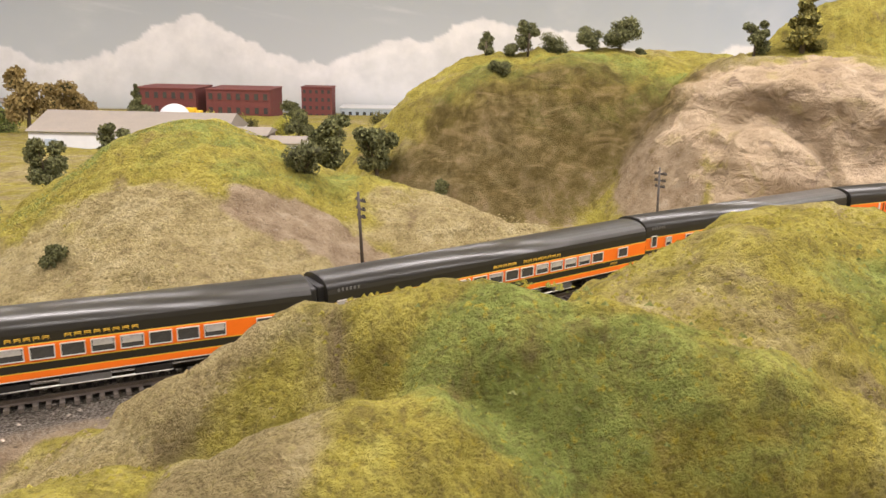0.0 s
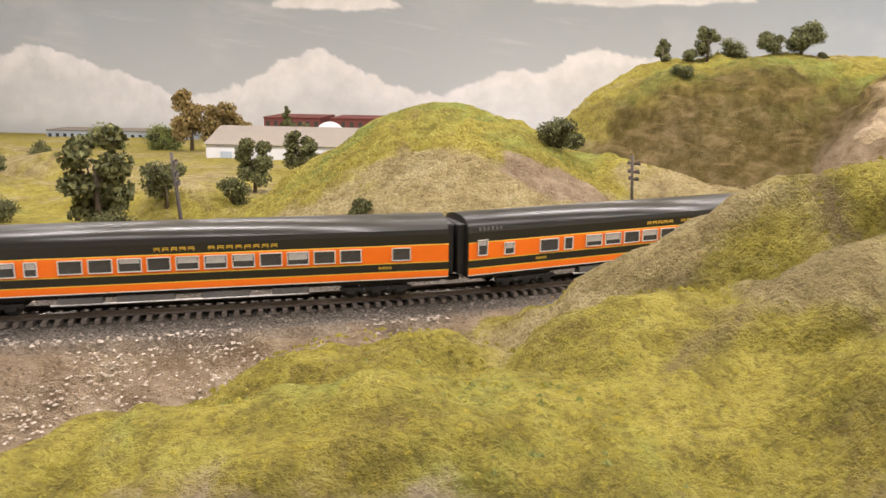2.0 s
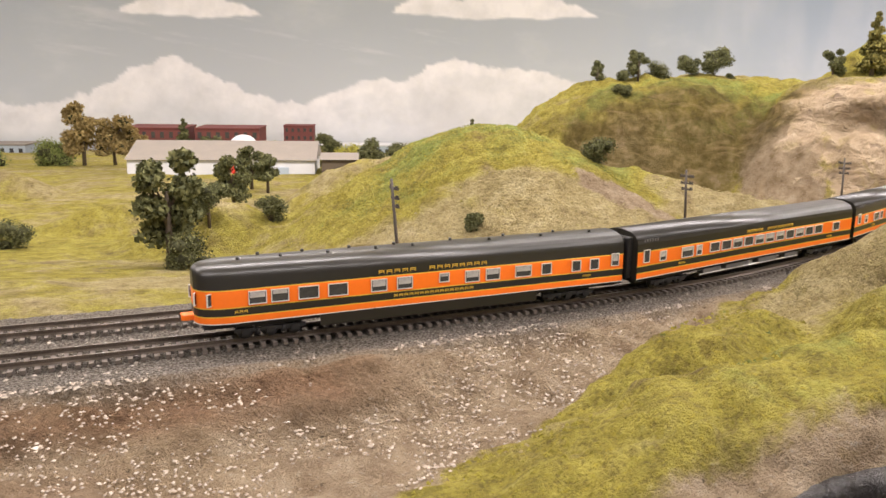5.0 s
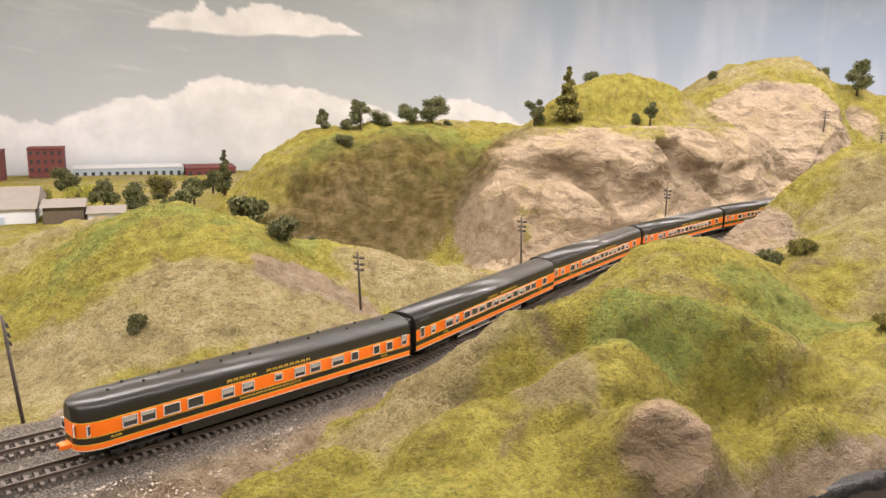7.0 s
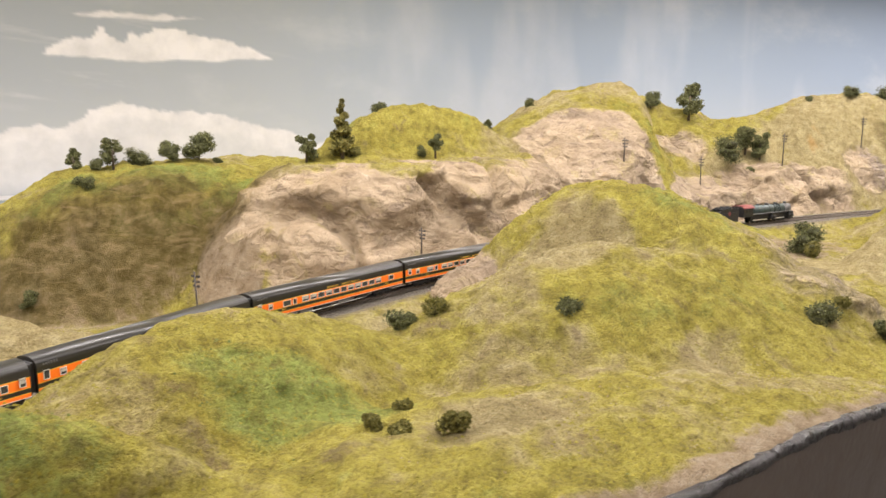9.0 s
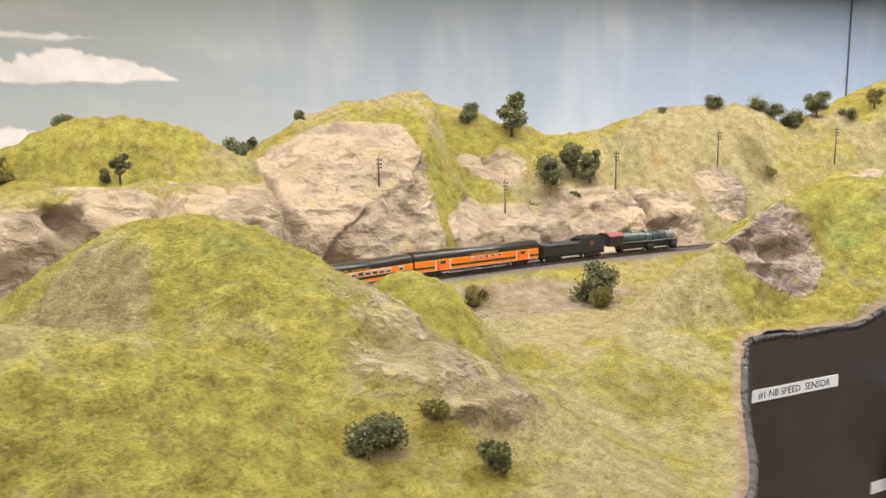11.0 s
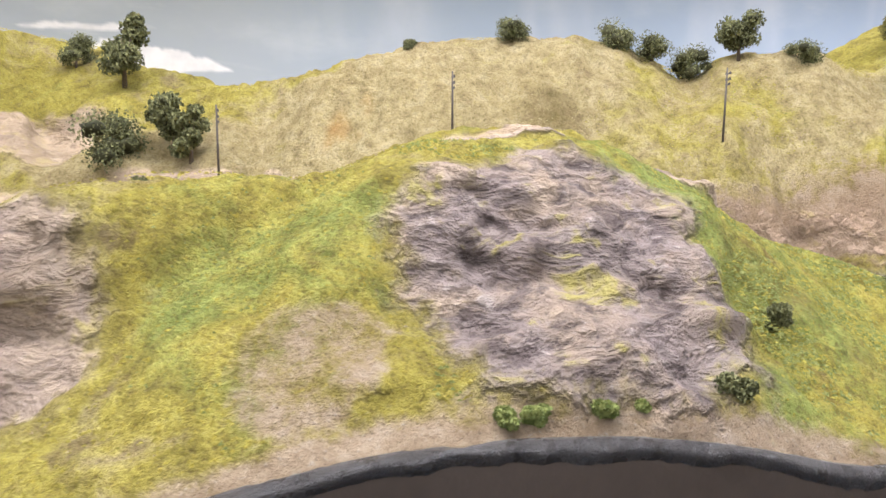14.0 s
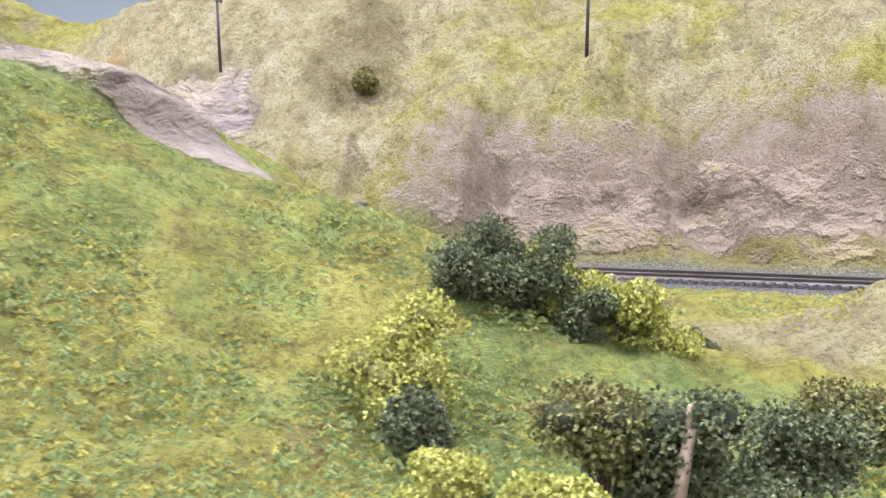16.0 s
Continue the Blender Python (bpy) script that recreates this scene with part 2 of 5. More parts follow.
# ---- shape helpers ----
def lattice(ix, iy, seed):
    h = (ix.astype(np.int64) * 374761393 + iy.astype(np.int64) * 668265263 + seed * 974634777) & 0xFFFFFFFF
    h = ((h ^ (h >> 13)) * 1274126177) & 0xFFFFFFFF
    return ((h ^ (h >> 16)) & 0xFFFF) / 65535.0


def vnoise(x, y, seed=0):
    ix, iy = np.floor(x), np.floor(y)
    fx, fy = x - ix, y - iy
    fx, fy = fx * fx * (3 - 2 * fx), fy * fy * (3 - 2 * fy)
    a, b = lattice(ix, iy, seed), lattice(ix + 1, iy, seed)
    c, d = lattice(ix, iy + 1, seed), lattice(ix + 1, iy + 1, seed)
    return (a * (1 - fx) + b * fx) * (1 - fy) + (c * (1 - fx) + d * fx) * fy


def fbm(x, y, seed=0, octaves=5, gain=0.5):
    out, amp, tot = 0.0, 1.0, 0.0
    for k in range(octaves):
        out, tot = out + amp * (vnoise(x, y, seed + 17 * k) - 0.5) * 2, tot + amp
        x, y, amp = x * 2.03 + 5.1, y * 2.03 + 3.7, amp * gain
    return out / tot


def ridged(x, y, seed=0, octaves=5):
    out, amp, tot = 0.0, 1.0, 0.0
    for k in range(octaves):
        out, tot = out + amp * (1 - np.abs(2 * vnoise(x, y, seed + 31 * k) - 1)), tot + amp
        x, y, amp = x * 2.1 + 1.3, y * 2.1 + 7.7, amp * 0.5
    return out / tot


def step(v, a, b):
    t = np.clip((v - a) / (b - a), 0, 1)
    return t * t * (3 - 2 * t)


def smax(a, b, k):
    h = np.clip(0.5 + 0.5 * (a - b) / k, 0, 1)
    return b * (1 - h) + a * h + k * h * (1 - h)


def smin(a, b, k):
    return -smax(-a, -b, k)


def spline(points, n=40):
    c = np.array(points, float)
    p = np.vstack([2 * c[0] - c[1], c, 2 * c[-1] - c[-2]])
    out = []
    for i in range(1, len(p) - 2):
        p0, p1, p2, p3 = p[i - 1:i + 3]
        for t in np.arange(n) / n:
            out.append(0.5 * (2 * p1 + (p2 - p0) * t + (2 * p0 - 5 * p1 + 4 * p2 - p3) * t * t + (3 * p1 - p0 - 3 * p2 + p3) * t ** 3))
    out.append(c[-1])
    return np.array(out)


# the railway's centre line
LINE = spline([(-2.6, .12), (-2.0, .12), (-1.4, .135), (-.9, .185), (-.5, .288), (-.2, .398), (.02, .53), (.27, .715), (.56, .873), (.9, 1.01), (1.36, 1.165), (1.68, 1.215), (2.0, 1.243), (2.4, 1.235), (2.8, 1.20), (3.2, 1.145), (3.7, 1.03), (4.3, .90)])
ALONG = np.r_[0, np.cumsum(np.linalg.norm(np.diff(LINE, axis=0), axis=1))]
WAYS = np.gradient(LINE, axis=0)
WAYS = WAYS / np.linalg.norm(WAYS, axis=1)[:, None]
SIDES = np.stack([-WAYS[:, 1], WAYS[:, 0]], 1)
BACK = 0.055 * (1 - step(LINE[:, 0], .45, 1.1))[:, None]


def on_line(s, offset=0.0):
    q = LINE + SIDES * offset
    return np.array([np.interp(s, ALONG, q[:, 0]), np.interp(s, ALONG, q[:, 1])])


def line_y(x, offset=0.0):
    q = LINE + SIDES * offset
    return np.interp(x, q[:, 0], q[:, 1])


# the front edge of the layout
EDGE = spline([(-6, .02), (-2, .02), (-.6, .04), (-.25, .085), (.05, .125), (.25, .125), (.48, .115), (.65, .155), (.82, .20), (1.05, .265), (1.25, .33), (1.37, .40), (1.47, .50), (1.56, .60), (1.65, .68), (1.75, .687), (1.88, .69), (2.1, .70), (2.3, .708), (2.52, .714), (2.72, .72), (3.2, .74), (5, .85), (7, .9)])


def edge_y(x):
    return np.interp(x, EDGE[:, 0], EDGE[:, 1])


def mound(x, y, cx, cy, rx, ry, top, foot, rot=0.0, power=2.0):
    c, s = math.cos(radians(rot)), math.sin(radians(rot))
    u, v = ((x - cx) * c + (y - cy) * s) / rx, (-(x - cx) * s + (y - cy) * c) / ry
    q = np.sqrt(u * u + v * v)
    return foot + (top - foot) * np.exp(-q ** power) - .12 * np.maximum(0, q - 1.3)


# centre x, y, half widths, top, foot, turn, power
MOUNDS_BACK = [
    (-0.273, 0.866, 0.225, 0.347, 0.093, -0.1, 18.636, 2),
    (-0.073, 0.855, 0.236, 0.137, 0.032, -0.1, -13.745, 2),
    (0.02, 0.8, 0.22, 0.07, 0.012, -0.08, -5, 2),
    (-0.4, 1.42, 0.3, 0.2, 0, -0.25, 0, 2),
    (-0.66, 0.98, 0.22, 0.16, -0.03, -0.2, 0, 2),
    (-1.3, 1.35, 0.4, 0.25, -0.07, -0.25, 0, 2),
    (0.355, 1.63, 0.562, 0.318, 0.162, -0.2, 11.696, 4.5),
    (0.818, 1.386, 0.55, 0.296, 0.175, -0.2, 6.559, 6),
    (0.861, 1.517, 0.378, 0.127, 0.304, 0, 3.314, 2),
    (1.518, 1.714, 0.59, 0.431, 0.356, -0.05, 37.183, 2.6),
    (1.798, 1.704, 0.331, 0.197, 0.285, -0.05, 8.015, 2.4),
    (1.972, 1.607, 0.602, 0.243, 0.252, -0.05, 4.382, 3),
    (2.398, 1.61, 0.63, 0.249, 0.329, 0, 0.062, 2.2),
    (2.85, 1.561, 0.351, 0.201, 0.317, 0, 10.002, 2.4),
    (3.373, 1.637, 0.643, 0.426, 0.418, 0, -9.702, 2.2),
    (2.902, 1.503, 0.698, 0.327, 0.21, 0, -9.635, 4),
    (-0.85, 1.15, 0.22, 0.10, -0.05, -0.2, 5, 2),
    (-1.25, 1.60, 0.30, 0.12, -0.055, -0.25, -5, 2),
    (-0.52, 1.27, 0.18, 0.10, -0.045, -0.25, 10, 2),
    (-1.15, 0.98, 0.20, 0.08, -0.055, -0.2, 0, 2),
    (-1.9, 2.1, 0.5, 0.2, -0.07, -0.25, 6, 2),
]
MOUNDS_FRONT = [
    (1.153, 0.754, 0.144, 0.123, 0.085, -0.1, -3.554, 2.2),
    (-0.019, 0.233, 0.135, 0.070, 0.070, -0.06, 15.166, 2.2),
    (-0.118, 0.298, 0.1, 0.045, 0.019, -0.06, 30.277, 2.2),
    (1.3, 0.75, 0.15, 0.12, -0.02, -0.1, -40, 2.2),
    (2.902, 0.825, 0.197, 0.098, 0.057, -0.05, 0.549, 2.2),
    (0.04, 0.28, 0.231, 0.058, 0.1, -0.06, -12.248, 2.2),
    (0.214, 0.437, 0.298, 0.14, 0.098, -0.06, 35.166, 2.2),
    (-0.199, 0.148, 0.272, 0.095, 0.033, -0.08, 11.606, 2.2),
    (0.463, 0.232, 0.516, 0.214, 0.042, -0.06, -1.281, 2.4),
    (0.885, 0.776, 0.209, 0.363, 0.167, -0.08, 41.572, 2.2),
    (0.72, 0.527, 0.316, 0.175, 0.112, -0.06, -4.677, 2.2),
    (1.055, 0.537, 0.22, 0.147, 0.05, -0.12, -0.294, 2.4),
    (2.236, 0.966, 0.323, 0.241, 0.173, -0.06, 21.985, 2.3),
    (1.992, 0.902, 0.382, 0.074, 0.141, -0.06, 12.002, 2.3),
    (2.456, 1.001, 0.251, 0.102, 0.074, -0.06, -5.153, 2.2),
    (3.051, 0.95, 0.259, 0.16, 0.05, -0.05, -0.134, 2.2),
    (2.86, 1.03, 0.17, 0.06, 0.036, -0.05, -4, 2.2),
    (-0.235, 0.245, 0.12, 0.05, 0.022, -0.06, 24, 2.2),
    (-0.11, 0.225, 0.11, 0.07, 0.045, -0.06, 12, 2.2),
    (-0.03, 0.165, 0.10, 0.055, 0.056, -0.06, 5, 2.2),
    (0.10, 0.165, 0.12, 0.05, 0.036, -0.06, 0, 2.2),
]


def surface(x, y):
    """Height of the scenery and its coverings."""
    ty = line_y(x)
    d = (y - ty) * 0.86                       # rough distance from the front track, behind positive
    front = -.035 - .06 * step(x, 1.15, 1.4) * step(x, 1.68, 1.55) * step(y, .75, .5)
    front = front + .035 * step(x, 2.3, 2.5)
    back = np.interp(y, (.3, .6, 1.2, 2.2, 2.6, 4, 6.2), (-.045, -.055, -.105, -.115, -.15, -.28, -.41))
    h = np.where(d < 0.03, front, back)
    h = back * step(d, -.02, .08) + front * (1 - step(d, -.02, .08))
    h = h + .02 * fbm(x * 2.2, y * 2.2, 3, 4) * step(np.abs(d - .03), .06, .3)
    hb = np.full_like(h, -1.0)
    for a in MOUNDS_BACK:
        hb = smax(hb, mound(x, y, *a), .03)
    hf = np.full_like(h, -1.0)
    for a in MOUNDS_FRONT:
        hf = smax(hf, mound(x, y, *a), .025)
    roll = fbm(x * 4.5 + 3, y * 4.5, 9, 4)
    hb = hb + .012 * roll
    hf = hf + .008 * roll
    wild = smax(h, np.where(d > .03, hb, hf), .02)
    # cut and fill along the roadbed
    gully = .006 * fbm(x * 16, y * 5, 21, 3)
    rocky = step(x, .20, .42)                 # steep walls from the quarry on
    steep = .75 + rocky * (2.3 + .9 * fbm(x * 5, y * 0 + 2, 5, 3)) - .8 * step(x, 2.35, 2.6)
    bench = step(x, 1.32, 1.62) * step(x, 2.36, 2.0)
    wall_b = -.008 + np.maximum(0, d - .088 - .075 * step(x, .42, .55) * step(x, .86, .76) + .03 * step(x, .8, 1.1) + .012 * step(x, 2.1, 2.4) - .012 * rocky * fbm(x * 6, y * 0, 8, 3)) * steep
    wall_b = np.where(bench > 0, wall_b * (1 - bench) + bench * np.minimum(wall_b, .068 + .055 * step(x, 1.65, 2.0) + .02 * fbm(x * 9, y * 4, 14, 3) + np.maximum(0, d - .16) * .85), wall_b)
    wall_f = -.008 + np.maximum(0, -d - .045) * 1.7
    lid = np.where(d > .03, wall_b, wall_f)
    z = smin(wild, lid, .012)
    fill = -.010 - np.maximum(0, np.where(d > .03, d - .095, -d - .045)) * .55
    z = smax(z, fill, .008)
    z = np.where((d > -.04) & (d < .09 - .045 * step(x, .8, 1.1)), np.minimum(np.maximum(z, -.0060), -.0042), z)
    bed = step(d, -.048, -.03) * step(d, .115 - .05 * step(x, .8, 1.1), .09 - .05 * step(x, .8, 1.1)) * step(z, .004, -.004)
    # coverings
    e = 0.004
    rock_b = step(d, .045, .06) * np.maximum(step(x + .10 * fbm(x * 9, y * 9 + z * 14, 47, 4, .6), .32, .44) * step(x, 1.28, 1.2) * step(z + .03 * fbm(x * 11, y * 6, 49, 4, .6), .178, .15) * step(y, 1.42, 1.34),
                                           step(x, 1.08, 1.14) * step(x + .05 * fbm(x * 7, z * 9, 51, 4, .6) + .1 * z, 1.47, 1.42) * step(z, .30, .27) * step(y, 1.56, 1.50))
    rock_b = np.maximum(rock_b, step(d, .045, .06) * step(x + .06 * fbm(x * 8, y * 8 + z * 9, 53, 4, .6), 1.44, 1.5) * step(x, 2.2, 2.1) * step(d, .22, .17) * step(z + .03 * fbm(x * 10, y * 6, 52, 4, .6), .135, .11))
    rock_b = np.maximum(rock_b, .55 * step(x, 2.42, 2.6) * step(d, .045, .06) * step(z, .15, .04))
    ragged = .34 * fbm(x * 16, y * 16, 40, 5, .6)

    def spot(cx, cy, rx, ry):
        return step(np.sqrt(((x - cx) / rx) ** 2 + ((y - cy) / ry) ** 2) + ragged, 1.2, .62)

    rock_b = np.maximum(rock_b, .8 * np.maximum(spot(2.25, 1.37, .085, .05), spot(1.69, 1.55, .10, .06)))
    rock_f = spot(1.868, .836, .125, .055)
    rock_f = np.maximum(rock_f, spot(2.248, .81, .122, .10))
    rock_f = np.maximum(rock_f, spot(1.10, .57, .12, .14) * .52)
    rock_f = np.maximum(rock_f, spot(.64, .80, .05, .09))
    rock_f = np.maximum(rock_f, spot(-.03, .143, .04, .020) * .8)
    ridge_y = .945 + .28 * np.maximum(0, x - 2.22)
    rock_f = np.maximum(rock_f, .9 * step(x, 2.16, 2.22) * step(x, 2.53, 2.47) * step(np.abs(y - ridge_y) + .012 * fbm(x * 22, y * 22, 43, 4), .032, .014))
    rock = np.where(d > .03, rock_b, rock_f)
    grey = np.where(d > .03, .15 * step(x, 1.0, 1.3) + .3 * step(x, 2.2, 2.4) + .5 * spot(2.33, 1.37, .08, .06), .15 + .45 * step(x, .9, 1.1) + .4 * step(x, 2.02, 2.1) - .6 * step(y, .94, .96) * step(x, 2.1, 2.2))
    lush = .40 + .45 * fbm(x * 3.1, y * 3.1, 55, 4) + .25 * fbm(x * 12, y * 12, 60, 3)
    lush = lush + .12 * spot(.1, .3, .45, .25) + .5 * spot(.035, .255, .05, .035) + .45 * spot(.10, .25, .06, .03) + .35 * spot(.28, .36, .12, .05) + .28 * spot(2.05, .84, .10, .13) + .45 * spot(2.45, .88, .16, .2) + .6 * spot(2.68, .92, .12, .09)
    band = .03 * fbm(x * 8, y * 8, 66, 3)
    lush = lush + .9 * step(np.abs(y - (1.372 + .9 * np.maximum(0, x - .28) ** 1.5) + band * .4), .022, .008) * step(x, .12, .18) * step(x, .50, .42)
    lush = lush + .45 * spot(.22, 1.47, .24, .07) + .35 * spot(1.62, 1.60, .1, .12) + .35 * spot(1.44, 1.42, .04, .14) + .25 * spot(-.3, .85, .25, .22) + .3 * spot(.85, 1.5, .2, .1) + .3 * spot(.75, .45, .18, .06)
    lush = lush - .5 * spot(1.5, .9, .3, .22) - .45 * spot(2.45, 1.45, .75, .14) - .35 * spot(1.35, .5, .3, .25) - .5 * spot(.1, .80, .2, .1) - .45 * spot(-.36, .65, .4, .07) - .4 * spot(-.06, .225, .035, .03) - .35 * spot(-.16, .30, .10, .035) - .3 * spot(.43, .26, .08, .05) - .35 * spot(.79, .67, .08, .07)
    # olive mask: brown paint plus shade darkened into faces and hollows
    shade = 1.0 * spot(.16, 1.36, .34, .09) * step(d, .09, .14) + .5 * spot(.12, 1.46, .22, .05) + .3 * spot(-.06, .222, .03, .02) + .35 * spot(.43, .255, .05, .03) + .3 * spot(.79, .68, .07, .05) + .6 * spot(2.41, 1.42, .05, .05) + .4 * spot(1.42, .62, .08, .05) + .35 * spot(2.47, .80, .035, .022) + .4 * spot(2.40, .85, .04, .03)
    reach = np.interp(x, (-.65, -.5, -.42, -.3, -.2, -.05, .1), (.27, .21, .14, .075, .06, .05, .045))
    wob = .03 * fbm(x * 9, y * 9, 36, 4)
    dirt = step(-d, .0, .04) * step(-d + wob, reach + .015, reach - .02) * step(x, .12, .0)
    rust = .9 * step(np.abs(-d - .052 + .5 * wob), .022, .006) * step(x, -.40, -.47) + .5 * step(np.abs(-d - .10 + wob), .03, .01) * step(x, -.52, -.6) + .35 * spot(2.75, 1.28, .35, .06) + .3 * spot(-.03, .143, .048, .024)
    dirt = np.maximum(dirt, .5 * spot(.12, 1.33, .34, .10) + 0 * x)
    dirt = np.maximum(dirt, spot(-.115, .715, .09, .05) * .9)
    dirt = np.maximum(dirt, .62 * step(d, .09, .11) * step(d, .20, .13) * step(x, .1, -.1))
    dirt = np.maximum(dirt, .75 * step(x, 2.30, 2.6) * step(d, .05, .07) * step(z + .05 * fbm(x * 6, y * 6, 33, 4), .20, .06) * step(y, 1.6, 1.45))
    dirt = np.maximum(dirt, .75 * step(np.maximum(0, y - edge_y(x)), .05, .0) + 0 * x)
    dirt = np.maximum(dirt, .62 * spot(1.5, 1.05, .28, .1))
    dirt = np.maximum(dirt, .55 * spot(2.09, .755, .06, .04))
    dirt = np.maximum(dirt, .7 * spot(.35, 1.26, .09, .14) * step(d, .08, .1))
    orange = .6 * spot(2.13, 1.45, .035, .09) + .45 * spot(.31, 1.23, .05, .03)
    cover = step(z, -.10, -.03) * 0 + 1
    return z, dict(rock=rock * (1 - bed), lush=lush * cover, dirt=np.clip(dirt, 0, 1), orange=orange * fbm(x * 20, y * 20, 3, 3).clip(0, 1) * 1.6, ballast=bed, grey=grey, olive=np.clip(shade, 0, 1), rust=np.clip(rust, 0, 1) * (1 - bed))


def axis(parts):
    out = [parts[0][0]]
    for a, b, n in parts:
        out += list(np.linspace(a, b, n + 1)[1:])
    return np.array(out)


def grid_mesh(name, pos, attrs, mat):
    """A sheet from an array of rows x columns x 3."""
    r, c = pos.shape[:2]
    me = bpy.data.meshes.new(name)
    idx = np.arange(r * c).reshape(r, c)
    quads = np.stack([idx[:-1, :-1], idx[:-1, 1:], idx[1:, 1:], idx[1:, :-1]], -1).reshape(-1, 4)
    me.vertices.add(r * c)
    me.vertices.foreach_set("co", pos.reshape(-1).astype(np.float32))
    me.loops.add(quads.size)
    me.loops.foreach_set("vertex_index", quads.reshape(-1).astype(np.int32))
    me.polygons.add(len(quads))
    me.polygons.foreach_set("loop_start", np.arange(0, quads.size, 4, dtype=np.int32))
    me.polygons.foreach_set("use_smooth", np.ones(len(quads), bool))
    me.update(calc_edges=True)
    for k, v in attrs.items():
        a = me.attributes.new(k, "FLOAT", "POINT")
        a.data.foreach_set("value", np.clip(v, 0, 1).reshape(-1).astype(np.float32))
    me.materials.append(mat)
    return new(name, me)


XS = axis([(-6, -1.6, 40), (-1.6, -.75, 60), (-.75, 1.72, 660), (1.72, 2.45, 400), (2.45, 3.0, 150), (3.0, 4.2, 60), (4.2, 7, 20)])
VS = axis([(0, 1.05, 330), (1.05, 1.7, 120), (1.7, 2.6, 40), (2.6, 6.2, 40)])
GX = np.repeat(XS[None, :], len(VS), 0)
GY = edge_y(XS)[None, :] + VS[:, None]
GZ, COVER = surface(GX, GY)
gzx, gzy = np.gradient(GZ, axis=1) / np.gradient(GX, axis=1), np.gradient(GZ, axis=0) / np.gradient(GY, axis=0)
gzx = gzx - gzy * np.gradient(GY, axis=1) / np.gradient(GX, axis=1)
ln = np.sqrt(1 + gzx ** 2 + gzy ** 2)
NX, NY, NZ = -gzx / ln, -gzy / ln, 1 / ln
# rock relief: slanted ledges and blocks, on the rock alone
warp = .03 * fbm(GX * 9, GZ * 9 + GY * 6, 71, 3)
U, V = GX + warp, GZ * 1.4 + GY * .6 + .12 * GX + warp
FAR = step(GY, .98, 1.1)
bulge = fbm(U * 4.2, V * 3.2, 85, 3, .45)
cleft = 1 - np.abs(2 * vnoise(U * 5.5 + .35 * V, V * 1.6, 79) - 1)
cleft = -step(cleft, .80, .99)
ledge = vnoise(U * 1.6, V * 15 + 2.2 * fbm(U * 3, V * 3, 78, 3), 77)
ledge = (step(ledge, .38, .62) - .5) * step(NZ, .85, .6)
block = ridged(U * 16, V * 18, 81, 4) - .6
crag = ridged(U * 9, V * 15, 83, 5) - .56
rk = np.clip(COVER["rock"], 0, 1)
soft = (1 - rk) * (1 - COVER["ballast"])
push = rk * (FAR * ((.014 + .020 * step(NZ, .85, .6)) * bulge + .034 * cleft + .010 * ledge + .024 * block) + (1 - FAR) * (.018 * bulge + .016 * cleft + .014 * ledge + .034 * crag + .014 * block))
push = push + soft * (.0030 * fbm(GX * 70, GZ * 210 + GY * 90, 91, 3, .65) + .0065 * fbm(GX * 38, GY * 46, 93, 3) + .009 * fbm(GX * 13, GY * 16, 95, 3))
gully_cut = ridged(GX * 5 + .8 * fbm(GX * 3, GY * 3, 98, 3), GY * 2.2, 99, 4) - .6
push = push + soft * FAR * step(GZ, .0, .06) * (.026 * gully_cut + .006 * fbm(GX * 30, GY * 22, 94, 3))
push = push + soft * COVER["rust"] * .010 * (ridged(GX * 22, GY * 60, 97, 4) - .5) * step(GX, .5, .2)
push = push * np.clip((GZ + .03) / .03 + 1 - rk, 0, 1)
GROUND_POS = np.stack([GX + NX * push, GY + NY * push, GZ + NZ * push], -1)
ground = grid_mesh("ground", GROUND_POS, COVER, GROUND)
tagged(ground, "rolling model hills in yellow-green foam, tan earth and cream plaster rock", "scenery", kind="structure")


def ground_z(x, y):
    return float(surface(np.array([[x]], float), np.array([[y]], float))[0][0, 0])


def part(name, bm, mats, parent=None, label=""):
    """Links a bmesh as one mesh object under a thing or under a part."""
    me = bpy.data.meshes.new(name)
    bm.normal_update()
    bm.to_mesh(me)
    bm.free()
    for m in (mats if isinstance(mats, (list, tuple)) else [mats]):
        me.materials.append(m)
    ob = new(name, me)
    if parent:
        ob.parent = parent
    if label:
        tagged(ob, label)
    return ob


def share(name, mesh, parent, m):
    ob = new(name, mesh)
    ob.parent, ob.matrix_basis = parent, m
    return ob


def box(bm, x0, y0, z0, x1, y1, z1, mat=0, bev=0.0):
    g = bmesh.ops.create_cube(bm, size=1, matrix=Matrix.LocRotScale(((x0 + x1) / 2, (y0 + y1) / 2, (z0 + z1) / 2), None, (x1 - x0, y1 - y0, z1 - z0)))
    fs = set(f for v in g["verts"] for f in v.link_faces)
    for f in fs:
        f.material_index = mat
    if bev:
        r = bmesh.ops.bevel(bm, geom=list(set(e for f in fs for e in f.edges)), offset=bev, segments=2, affect="EDGES", profile=0.5)
        for f in r["faces"]:
            f.material_index = mat


def rod(bm, a, b, r, r2=None, n=10, mat=0, smooth=True):
    a, b = Vector(a), Vector(b)
    m = Matrix.Translation((a + b) / 2) @ (b - a).to_track_quat("Z", "Y").to_matrix().to_4x4()
    g = bmesh.ops.create_cone(bm, cap_ends=True, segments=n, radius1=r, radius2=r if r2 is None else r2, depth=(b - a).length, matrix=m)
    for f in set(f for v in g["verts"] for f in v.link_faces):
        f.material_index, f.smooth = mat, smooth and len(f.verts) == 4


